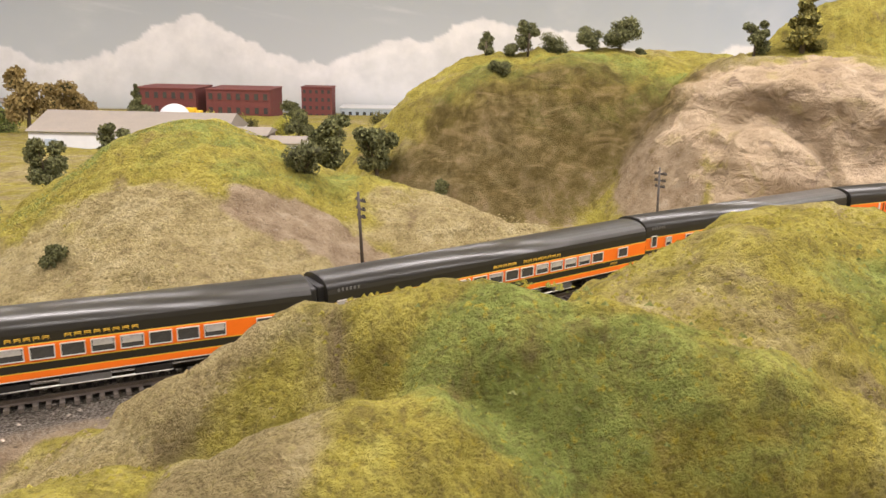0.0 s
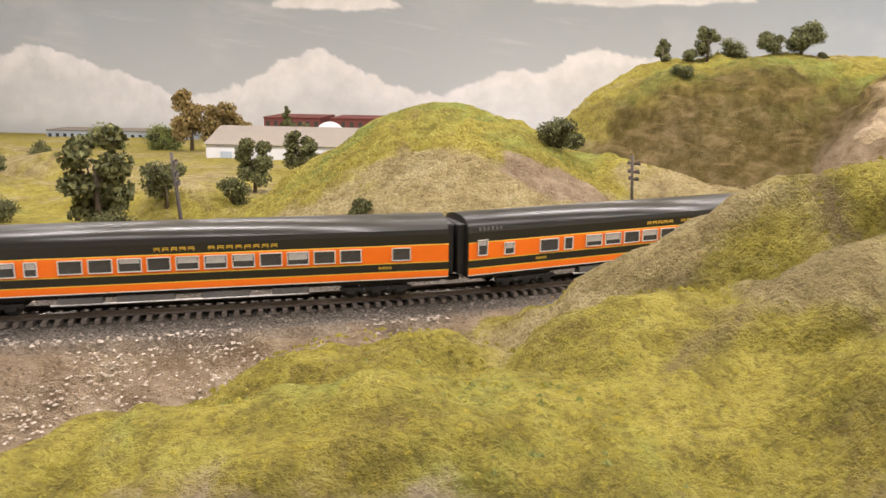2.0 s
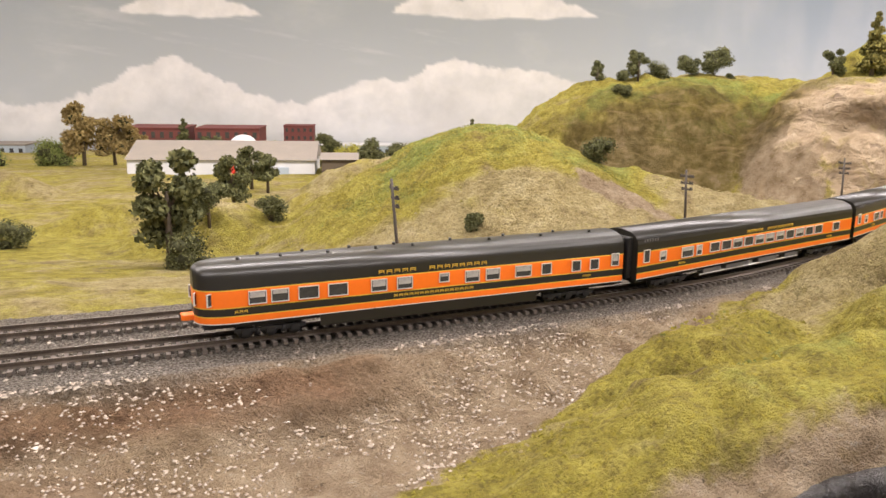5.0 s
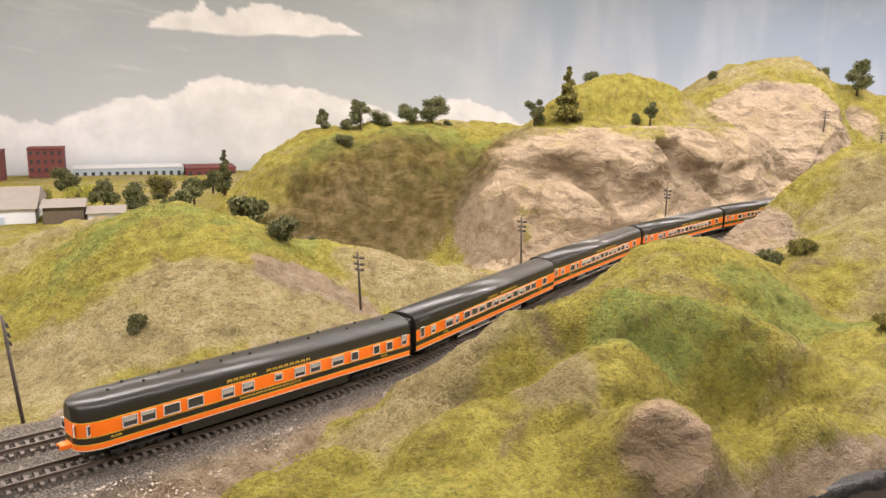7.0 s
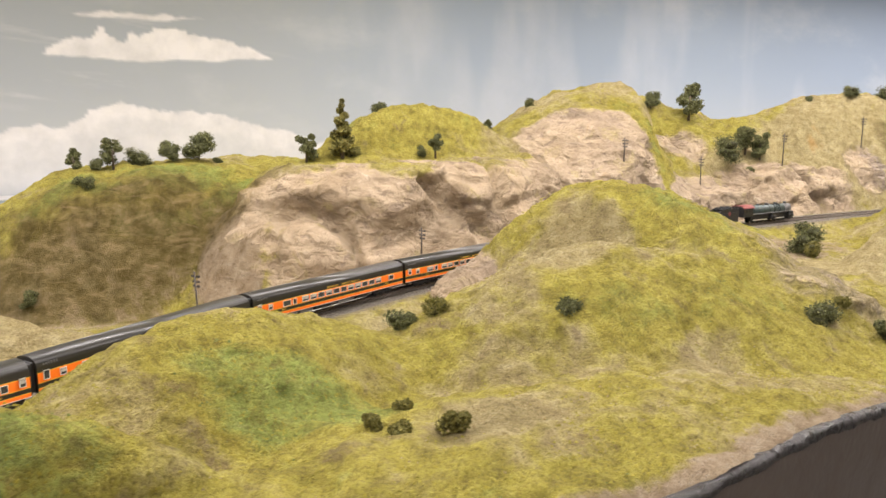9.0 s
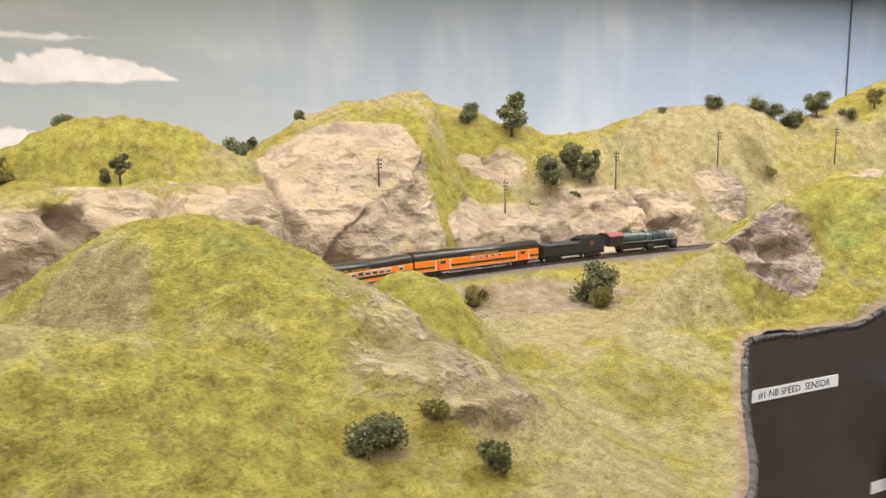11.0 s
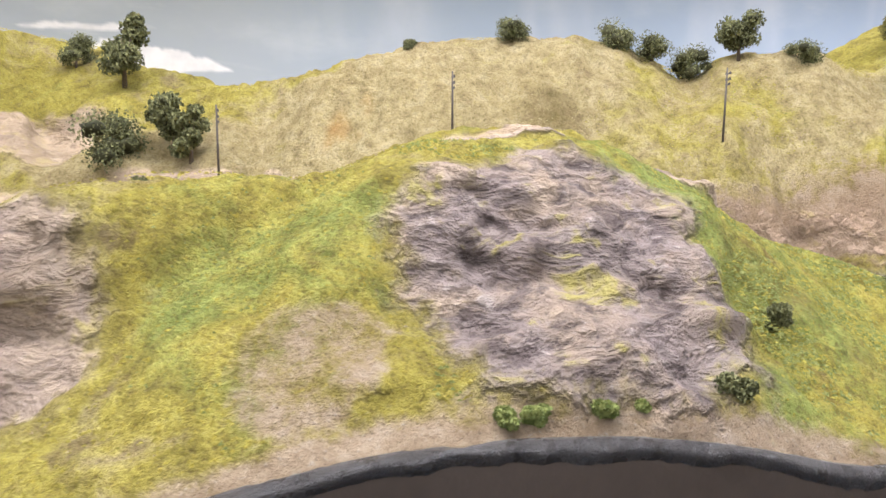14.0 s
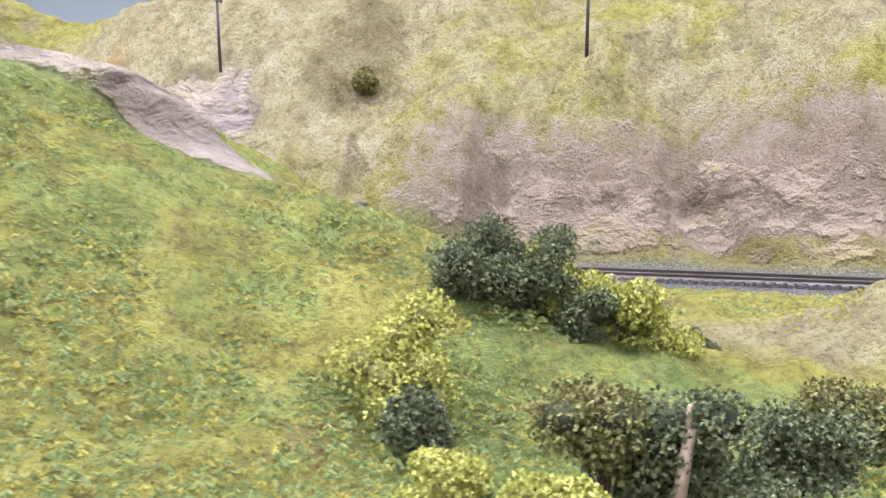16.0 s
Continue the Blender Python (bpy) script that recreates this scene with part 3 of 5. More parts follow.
def ball(bm, c, r, sub=2, mat=0, squash=(1, 1, 1)):
    g = bmesh.ops.create_icosphere(bm, subdivisions=sub, radius=1, matrix=Matrix.LocRotScale(c, None, [r * s for s in squash]))
    for f in set(f for v in g["verts"] for f in v.link_faces):
        f.material_index, f.smooth = mat, True
    return g["verts"]


def empty(name, label, category, group="", kind="", m=None):
    ob = new(name)
    if m is not None:
        ob.matrix_basis = m
    return tagged(ob, label, category, group, kind)


# ---- backdrop, room, fascia ----
BX = np.linspace(-9, 11, 900)
BZ = axis([(-.75, 1.75, 200)])
bx, bz = np.meshgrid(BX, BZ)
curve = 6.15 - .9 * step(bx, 9.2, 11) - .9 * step(bx, -5, -8)


# tops of the cumulus bank (x, z), left to right
BANK = np.array([(-9, .1), (-6.5, .2), (-5.4, .02), (-5, .135), (-4.6, .25), (-4.31, .335), (-3.96, .257), (-3.5, .1), (-3.11, -.08), (-2.54, .04), (-2.2, .2), (-1.88, .32), (-1.6, .2), (-1.27, .0), (-.9, -.02), (-.47, .13), (-.1, .16), (.1, .28), (.3, .34), (.6, .27), (1.06, .24), (1.5, .12), (1.8, .04), (2.1, .12), (2.41, .2), (2.75, .06), (3.3, -.2), (4.2, -.5), (11, -.6)])
crest = np.interp(bx, BANK[:, 0], BANK[:, 1]) - .02
crest = crest + .05 * fbm(bx * 3.2, bz * 1.5, 3, 5, .6) + .085 * np.abs(fbm(bx * 5, bz * 4, 7, 5, .6)) + .012 * fbm(bx * 28, bz * 26, 9, 3)
inside = crest - bz
cloud = step(inside, -.004, .022) * (.62 + .38 * step(inside, .42, .02)) * step(bz, -.40, -.25)
cloud = cloud * (.80 + .2 * step(fbm(bx * 3.5, bz * 6, 13, 5, .6) + .9 * step(inside, .16, .0), -.25, .25))


def flat_cloud(x0, x1, base, tall, seed, peak=.42):
    """A flat-bottomed cloud with ragged ends and a lumpy top."""
    u = np.clip((bx - x0) / (x1 - x0), 0, 1)
    hump = np.sin(np.pi * u ** (math.log(.5) / math.log(peak))) ** .5
    top = base + tall * hump * (.75 + .6 * fbm(bx * 4.5, bz * 1.5, seed, 5, .62)) + .012 * fbm(bx * 22, bz * 22, seed + 3, 3)
    low = base + .03 * fbm(bx * 5, bz * 0, seed + 9, 4, .6) + .035 * (1 - hump)
    return step(top - bz, -.006, .02) * step(bz - low, -.008, .014) * (hump > .02)


for args in [(-.2, 1.46, .645, .27, 15), (-.06, .98, .945, .06, 29, .5), (-2.27, -1.15, .60, .22, 22), (-6.1, -5.0, .62, .2, 27)]:
    cloud = np.maximum(cloud, flat_cloud(*args))
wisps = .5 * step(fbm(bx * 1.3 + bz * 1.6, bz * 11 + bx * 1.5, 44, 5, .6), .22, .6) * step(bz, .22, .4) * step(bx, 2.2, .5) + .45 * step(fbm(bx * 2.2, bz * .5, 61, 4), .0, .5) * step(bx, 1.4, 2.6)
backdrop = grid_mesh("backdrop", np.stack([bx, curve, bz], -1)[:, ::-1], dict(cloud=np.maximum(cloud * .95, wisps * .4)[:, ::-1]), SKY)
tagged(backdrop, "painted grey-blue sky wall with white cumulus clouds", "backdrop", kind="structure")


WALLPAINT = simple("room_wall_paint", (0.55, 0.53, 0.50), 0.85, vary=0.05, scale=3)
CARPET = simple("grey_carpet", (0.10, 0.095, 0.09), 0.95, vary=0.3, scale=80)
TILES = simple("ceiling_board", (0.75, 0.74, 0.71), 0.9, vary=0.05, scale=20)


def slab(name, x0, y0, z0, x1, y1, z1, mat, label, cat):
    bm = bmesh.new()
    box(bm, x0, y0, z0, x1, y1, z1)
    return tagged(part(name, bm, mat), label, cat, kind="structure")


slab("floor", -9, -3.2, -1.25, 11, 6.4, -1.15, CARPET, "plain grey carpet floor of the layout room", "floor")
slab("wall_south", -9, -3.3, -1.15, 11, -3.2, CEIL, WALLPAINT, "plain pale wall behind the aisle", "wall")
slab("wall_west", -9.1, -3.2, -1.15, -9, 6.4, CEIL, WALLPAINT, "plain pale end wall", "wall")
slab("wall_east", 11, -3.2, -1.15, 11.1, 6.4, CEIL, WALLPAINT, "plain pale end wall", "wall")
slab("ceiling", -9, -3.3, CEIL, 11, 6.4, CEIL + .05, TILES, "plain white ceiling with fluorescent fittings", "ceiling")

# fascia: a thin curved board under the edge, with a rough black plaster lip
fx = axis([(-6, -.8, 30), (-.8, 3.2, 1100), (3.2, 7, 30)])
fy = edge_y(fx)
fz = surface(fx[None, :], fy[None, :] + .002)[0][0]
slope = np.gradient(fy) / np.gradient(fx)
nx, ny = slope / np.sqrt(1 + slope ** 2), -1 / np.sqrt(1 + slope ** 2)
down = np.array([0, .012, .03, .1, .3, .8, 1.1])
rows = [np.stack([fx + nx * .004, fy + ny * .004, np.maximum(-1.15, fz - .006 - q)], -1) for q in down]
fascia = grid_mesh("fascia", np.array(rows[::-1]), {}, FASCIA)
tagged(fascia, "dark brown painted fascia board along the layout edge", "fascia", kind="structure")
rough1, rough2 = .0030 * fbm(fx * 60, fx * 3, 5, 5, .7), .0055 * fbm(fx * 45, fx * 7, 6, 5, .7)
prof = [(.0043, -.009), (.0054, -.006), (.0056, -.003), (.0045, -.0005), (.0015, .0012), (-.004, .0004)]
rows = [np.stack([fx + nx * (o + rough1 * (i in (1, 2, 3))), fy + ny * (o + rough1 * (i in (1, 2, 3))), fz + q + (rough2 if i < 4 else 0)], -1) for i, (o, q) in enumerate(prof)]
lip = grid_mesh("trim", np.array(rows), {}, LIP)
tagged(lip, "rough black plaster lip along the top of the fascia", "trim", kind="structure")


# ---- the railway ----
def rail_mesh(name, offset, parent, cut):
    """One steel rail: foot, web and head swept along the line."""
    q = LINE + SIDES * offset
    keep = slice(0, int(np.sum(LINE[:, 0] < .98)) if cut else None)
    q, side = q[keep], SIDES[keep]
    sec = [(-.0016, -.0030), (.0016, -.0030), (.0004, -.0022), (.0004, -.0009), (.0008, -.0007), (.0008, 0), (-.0008, 0), (-.0008, -.0007), (-.0004, -.0009), (-.0004, -.0022)]
    rows = [np.stack([q[:, 0] + side[:, 0] * o, q[:, 1] + side[:, 1] * o, np.full(len(q), z)], -1) for o, z in sec + sec[:1]]
    ob = grid_mesh(name, np.array(rows), {}, RAIL)
    for p in ob.data.polygons:
        p.use_smooth = False
    ob.parent = parent
    return ob


tie_bm = bmesh.new()
box(tie_bm, -.0013, -.0150, -.0052, .0013, .0150, -.0030)
tie_proto = bpy.data.meshes.new("tie")
tie_bm.to_mesh(tie_proto)
tie_bm.free()
tie_proto.materials.append(TIE)
for off in (0.0, BACK):
    track = empty("railway_track", "steel rails on dark sleepers in brown ballast", "railway track", "tracks")
    rail_mesh("rail", off - .0083, track, off is BACK)
    rail_mesh("rail", off + .0083, track, off is BACK)
    far, fars = [], []
    rng = random.Random(4)
    near = 0
    for s in np.arange(.02, ALONG[-1] - .02, .0066):
        p = on_line(s, off)
        q = on_line(s + .005, off) - p
        yaw = math.degrees(math.atan2(q[1], q[0])) + rng.uniform(-1.5, 1.5)
        m = pose(p[0], p[1], rng.uniform(-.0003, .0001), 0, 0, yaw)
        if off is BACK and p[0] > .80:
            break
        if -.75 < p[0] < .42 and off is not BACK and near < 290:
            share("tie", tie_proto, track, m)
            near += 1
        else:
            n = len(far)
            far += [m @ v.co for v in tie_proto.vertices]
            fars += [[n + i for i in f.vertices] for f in tie_proto.polygons]
    me = bpy.data.meshes.new("ties")
    me.from_pydata(far, [], fars)
    me.materials.append(TIE)
    ob = new("tie_row", me)
    ob.parent = track
    tagged(ob, kind="stuff")

# ---- the passenger train ----
HALF, WIDE = .146, .0175


def shell(profile, length, mats_of, parent, name, mats, tail=None):
    """A car body: a cross-section of (half width, height) from the sill to the roof ridge, swept along x and closed at both ends.
    tail: how far the rear end is rounded in plan."""
    bm = bmesh.new()
    xs = [-length / 2, length / 2] if not tail else [-length / 2 + tail * (1 - math.cos(a)) for a in np.linspace(0, math.pi / 2, 10)] + [length / 2]
    n = len(profile)
    rings = []
    for i, x in enumerate(xs):
        k = 1.0
        if tail and i < 10:
            k = max(.35, math.sin(math.pi / 2 * i / 9) ** .55) if i else .35
        ring = []
        for y, z in profile:
            ring.append(bm.verts.new((x, -y * k if y > .001 else 0, z - (1 - k) * (.006 if z > .036 else 0))))
        for y, z in profile[-2::-1]:
            ring.append(bm.verts.new((x, y * k, z - (1 - k) * (.006 if z > .036 else 0))))
        rings.append(ring)
    for a, b in zip(rings, rings[1:]):
        for j in range(len(a) - 1):
            f = bm.faces.new((a[j], b[j], b[j + 1], a[j + 1]))
            band = j if j < n - 1 else 2 * n - 3 - j
            f.material_index, f.smooth = mats_of[band], band > n - 7 or bool(tail)
    for ring, flip in ((rings[0], False), (rings[-1], True)):
        for j in range(n - 1):
            vs = [ring[j], ring[j + 1], ring[2 * n - 3 - j], ring[2 * n - 2 - j]]
            vs = list(dict.fromkeys(vs))
            f = bm.faces.new(vs if not flip else vs[::-1])
            f.material_index = mats_of[j] if tail and not flip else 1
    bmesh.ops.recalc_face_normals(bm, faces=bm.faces)
    return part(name, bm, mats, parent)


BANDS = [(.0175, .0118), (.0175, .0124), (.0176, .0160), (.0176, .0166), (.0176, .0210), (.0176, .0216), (.0176, .0314), (.0175, .0320), (.0173, .0375),
         (.0166, .0402), (.0150, .0427), (.0125, .0445), (.0090, .0458), (.0045, .0466), (0, .0468)]
BAND_MATS = [3, 0, 2, 1, 2, 0, 2, 1, 1, 1, 1, 1, 1, 1]
CARMATS = [ORANGE, OLIVE, GOLD, SILVER]
WINDOWS = {}


def window_meshes(w, h, blind):
    """A silver ring frame, a recessed dark pane and, in some, a half-drawn shade."""
    key = (round(w, 4), round(h, 4), blind)
    if key not in WINDOWS:
        t = .0005
        bm = bmesh.new()
        loops = [[bm.verts.new((sx * x, y, sz * z)) for sx, sz in ((-1, -1), (1, -1), (1, 1), (-1, 1))] for x, z, y in ((w / 2 + t, h / 2 + t, -.0002), (w / 2 + t, h / 2 + t, -.0011), (w / 2, h / 2, -.0011), (w / 2, h / 2, -.0002))]
        for p, q in zip(loops, loops[1:] + loops[:1]):
            for i in range(4):
                bm.faces.new((p[i], p[(i + 1) % 4], q[(i + 1) % 4], q[i]))
        bmesh.ops.recalc_face_normals(bm, faces=bm.faces)
        meshes = []
        pane = bmesh.new()
        box(pane, -w / 2, -.0006, -h / 2, w / 2, -.0004, h / 2)
        pieces = [("window", bm, SILVER), ("pane", pane, PANE)]
        if blind:
            shade = bmesh.new()
            box(shade, -w / 2 + t, -.0009, h / 2 - h * blind, w / 2 - t, -.0007, h / 2 - t * .5)
            pieces.append(("shade", shade, BLIND))
        for name, b, mat in pieces:
            me = bpy.data.meshes.new(name)
            b.to_mesh(me)
            b.free()
            me.materials.append(mat)
            meshes.append((name, me))
        WINDOWS[key] = meshes
    return WINDOWS[key]


def window(car, w, h, blind, m):
    frame_mesh, *rest = window_meshes(w, h, blind)
    ob = share("window", frame_mesh[1], car, m)
    for name, me in rest:
        share(name, me, ob, Matrix())
    return ob


TRUCKS = {}


def truck_mesh():
    if "m" not in TRUCKS:
        bm = bmesh.new()
        for side in (-1, 1):
            y = side * .0125
            box(bm, -.021, y - .001, .0045, .021, y + .001, .0072, 0, .0004)
            for x in (-.0145, .0, .0145):
                rod(bm, (x, y - side * .0042, .0052), (x, y - side * .0020, .0052), .0052, n=18)
                rod(bm, (x, y - .0014, .0052), (x, y + .0014, .0052), .0020, n=10)
                box(bm, x - .0028, y - .0013, .0030, x + .0028, y + .0016, .0062, 0, .0003)
            for x in (-.0075, .0075):
                rod(bm, (x, y, .0028), (x, y, .0066), .0016, n=8)
        box(bm, -.009, -.012, .006, .009, .012, .0095, 0)
        me = bpy.data.meshes.new("truck")
        bm.to_mesh(me)
        bm.free()
        me.materials.append(BLACK)
        TRUCKS["m"] = me
    return TRUCKS["m"]


def bars(parent, x0, x1, z, h, n, y=.01785, mat=GOLD, label="gold painted letter bars"):
    """Lettering too small to read, as plain bars, on both sides."""
    for side in (-1, 1):
        bm = bmesh.new()
        step_x = (x1 - x0) / n
        for i in range(n):
            a, b = x0 + i * step_x, x0 + i * step_x + step_x * .68
            t = h * .17
            for bx0, bx1, bz0, bz1 in ((a, a + t, -h / 2, h / 2), (b - t, b, -h / 2, h / 2), (a, b, h / 2 - t, h / 2), (a, b, -t / 2, t / 2)):
                box(bm, bx0, side * y - .0002, z + bz0, bx1, side * y + .0002, z + bz1)
        part("lettering", bm, mat, parent, label)


def car_common(car, skirt=False, ends=(-1, 1)):
    for x in (-.104, .104):
        share("truck", truck_mesh(), car, pose(x, 0, 0))
    bm = bmesh.new()
    box(bm, -.142, -.013, .0085, .142, .013, .0119, 0)
    part("underframe", bm, BLACK, car)
    rng = random.Random(len(bpy.data.objects))
    for x, w in ((-.055, .022), (-.022, .030), (.02, .026), (.055, .020)):
        bm = bmesh.new()
        z = rng.uniform(.0045, .006)
        for side in (-1, 1):
            box(bm, x - w / 2, side * .0125 - .003, z, x + w / 2, side * .0125 + .003, .0095, 0, .0004)
        part("equipment_box", bm, GREY if rng.random() < .6 else BLACK, car)
    for side in (-1, 1):
        bm = bmesh.new()
        rod(bm, (-.07, side * .0150, .0055), (.065, side * .0150, .0055), .0006, n=6)
        part("pipe", bm, SILVER, car)
    for x in [(HALF + .002) * e for e in ends]:
        bm = bmesh.new()
        box(bm, x - .0025, -.0125, .012, x + .0025, .0125, .0425, 0, .0012)
        part("diaphragm", bm, BLACK, car, "black rubber end diaphragm")
        bm = bmesh.new()
        box(bm, x - .004, -.002, .006, x + .004, .002, .009, 0, .0005)
        part("coupler", bm, BLACK, car)
    if skirt:
        for side in (-1, 1):
            bm = bmesh.new()
            box(bm, -.075, side * .0172 - .0004, .0050, .075, side * .0172 + .0004, .0119)
            part("skirt", bm, OLIVE, car, "dark side skirt panel")


def roof_vents(car, xs, ys=(-.004, .004)):
    for i, x in enumerate(xs):
        bm = bmesh.new()
        y = ys[i % len(ys)]
        rod(bm, (x, y, .0455), (x, y, .0482), .0014, .0010, 8)
        part("roof_vent", bm, OLIVE, car)


def glaze(car, spec, seed=1):
    rng = random.Random(seed)
    for x, w, h, z in spec:
        for side in (-1, 1):
            window(car, w, h, rng.choice((0, 0, .35, .5, .6)), pose(x, side * .01765, z, 0, 0, 0 if side < 0 else 180))


def coach(label, seed, dashes=True):
    car = empty("passenger_car", label, "passenger car", "cars of the train")
    shell(BANDS, 2 * HALF, BAND_MATS, car, "body", CARMATS)
    car_common(car)
    spec = [(-.137, .0055, .0085, .0285), (-.119, .006, .0065, .0268), (-.091, .0125, .0070, .0265), (-.077, .0055, .0070, .0265)]
    spec += [(-.058 + .0147 * k, .0112, .0066, .0268) for k in range(11)] + [(.118, .0100, .0066, .0268)]
    glaze(car, spec, seed)
    bars(car, -.016, .006, .0346, .0021, 5)
    bars(car, .012, .050, .0346, .0021, 8)
    bars(car, -.100, -.092, .0188, .0016, 4)
    bars(car, .105, .113, .0188, .0016, 4)
    bm = bmesh.new()
    for k in range(6):
        box(bm, -.139 + .0028 * k, -.0172, .0385, -.1378 + .0028 * k, -.0168, .0405)
    part("grille", bm, GREY, car)
    return car


def baggage(label):
    car = empty("baggage_car", label, "baggage car", "cars of the train")
    shell(BANDS, 2 * HALF, BAND_MATS, car, "body", CARMATS)
    car_common(car)
    for x in (-.085, .105):
        for side in (-1, 1):
            bm = bmesh.new()
            y = side * .0178
            box(bm, x - .015, y - .0004, .0125, x + .015, y + .0004, .0315, 0)
            box(bm, x - .0105, y - .0008, .0130, x - .0095, y + .0008, .0310, 1)
            box(bm, x - .006, y - .0007, .0235, x + .006, y + .0007, .0295, 2)
            box(bm, x - .017, y - .0005, .0130, x - .0150, y + .0005, .0312, 3)
            box(bm, x + .015, y - .0005, .0130, x + .0170, y + .0005, .0312, 3)
            part("sliding_door", bm, [ORANGE, OLIVE, PANE, SILVER], car)
    glaze(car, [(.0 + .0155 * (k - 1), .0070, .0042, .0282) for k in range(5)], 5)
    bars(car, -.02, .045, .0346, .0018, 14)
    return car


def observation(label):
    car = empty("observation_car", label, "observation car", "cars of the train")
    shell(BANDS, 2 * HALF, BAND_MATS, car, "body", CARMATS, tail=.020)
    car_common(car, skirt=True, ends=(1,))
    spec = [(-.112, .0095, .0068, .0266), (-.099, .0095, .0068, .0266), (-.082, .0115, .0068, .0266), (-.064, .0115, .0068, .0266), (-.038, .0095, .0068, .0266), (-.021, .0095, .0068, .0266),
            (.006, .006, .005, .0275), (.026, .0095, .0068, .0266), (.041, .0095, .0068, .0266), (.064, .0115, .0068, .0266), (.082, .007, .0068, .0266), (.106, .0065, .0068, .0266), (.121, .0065, .0068, .0266), (.1385, .0055, .0080, .0283)]
    glaze(car, spec, 9)
    for a in (-62, -24, 24, 62):
        r = .0172
        x, y = -.127 - .0185 * math.cos(radians(a)), r * math.sin(radians(a))
        window(car, .0085, .0065, .4, pose(x, y, .0266, 0, 0, a - 90))
    bars(car, -.038, -.012, .0346, .0023, 5)
    bars(car, -.004, .038, .0346, .0023, 8)
    bars(car, -.028, .028, .0188, .0018, 16)
    bars(car, -.125, -.117, .0188, .0016, 3)
    bars(car, .112, .119, .0188, .0016, 4)
    roof_vents(car, [-.12, -.107, -.095, -.08, -.066, -.05, -.035, -.02, -.01, .02, .045, .06, .085, .1, .125])
    bm = bmesh.new()
    box(bm, -.153, -.004, .0125, -.145, .004, .0160, 0, .0008)
    rod(bm, (-.1535, 0, .0143), (-.1525, 0, .0143), .0014, n=12, mat=1)
    part("marker_lamp", bm, [ORANGE, BLACK], car)
    return car


def tender(label):
    car = empty("tender", label, "tender", "cars of the train")
    bm = bmesh.new()
    box(bm, -.080, -.0165, .0125, .080, .0165, .0335, 0, .0012)
    box(bm, -.080, -.0165, .0335, .010, .0165, .0365, 0, .0015)
    for side in (-1, 1):
        vs = [bm.verts.new((x, side * .0163, z)) for x, z in ((.010, .0335), (.080, .0335), (.080, .0430), (.028, .0430), (.014, .0385))]
        vs2 = [bm.verts.new((v.co.x, side * .0150, v.co.z)) for v in vs]
        bm.faces.new(vs if side < 0 else vs[::-1])
        bm.faces.new(vs2[::-1] if side < 0 else vs2)
        for i in range(5):
            bm.faces.new((vs[i], vs2[i], vs2[(i + 1) % 5], vs[(i + 1) % 5]))
    bmesh.ops.recalc_face_normals(bm, faces=bm.faces)
    part("tank", bm, BLACK, car)
    bm = bmesh.new()
    rng = random.Random(2)
    for _ in range(160):
        x = rng.uniform(.02, .076)
        ball(bm, (x, rng.uniform(-.0135, .0135), .0385 + rng.uniform(0, .004) + .003 * math.cos((x - .048) * 40)), rng.uniform(.0014, .003), 1, 0, (1, .8, .8))
    part("coal_load", bm, COAL, car, "heap of black coal")
    for side in (-1, 1):
        bm = bmesh.new()
        rod(bm, (-.078, side * .0168, .0345), (.005, side * .0168, .0345), .0005, n=6)
        part("handrail", bm, GREY, car)
        bm = bmesh.new()
        rod(bm, (.045, side * .0163, .031), (.045, side * .01665, .031), .0052, n=20)
        part("emblem", bm, REDROOF, car, "faded round red emblem")
    bm = bmesh.new()
    rod(bm, (-.05, 0, .036), (-.05, 0, .039), .005, n=16)
    part("water_hatch", bm, BLACK, car)
    bm = bmesh.new()
    box(bm, -.082, -.014, .009, .082, .014, .0126)
    part("underframe", bm, BLACK, car)
    for x in (-.052, .052):
        share("truck", truck_mesh(), car, pose(x, 0, 0))
    return car


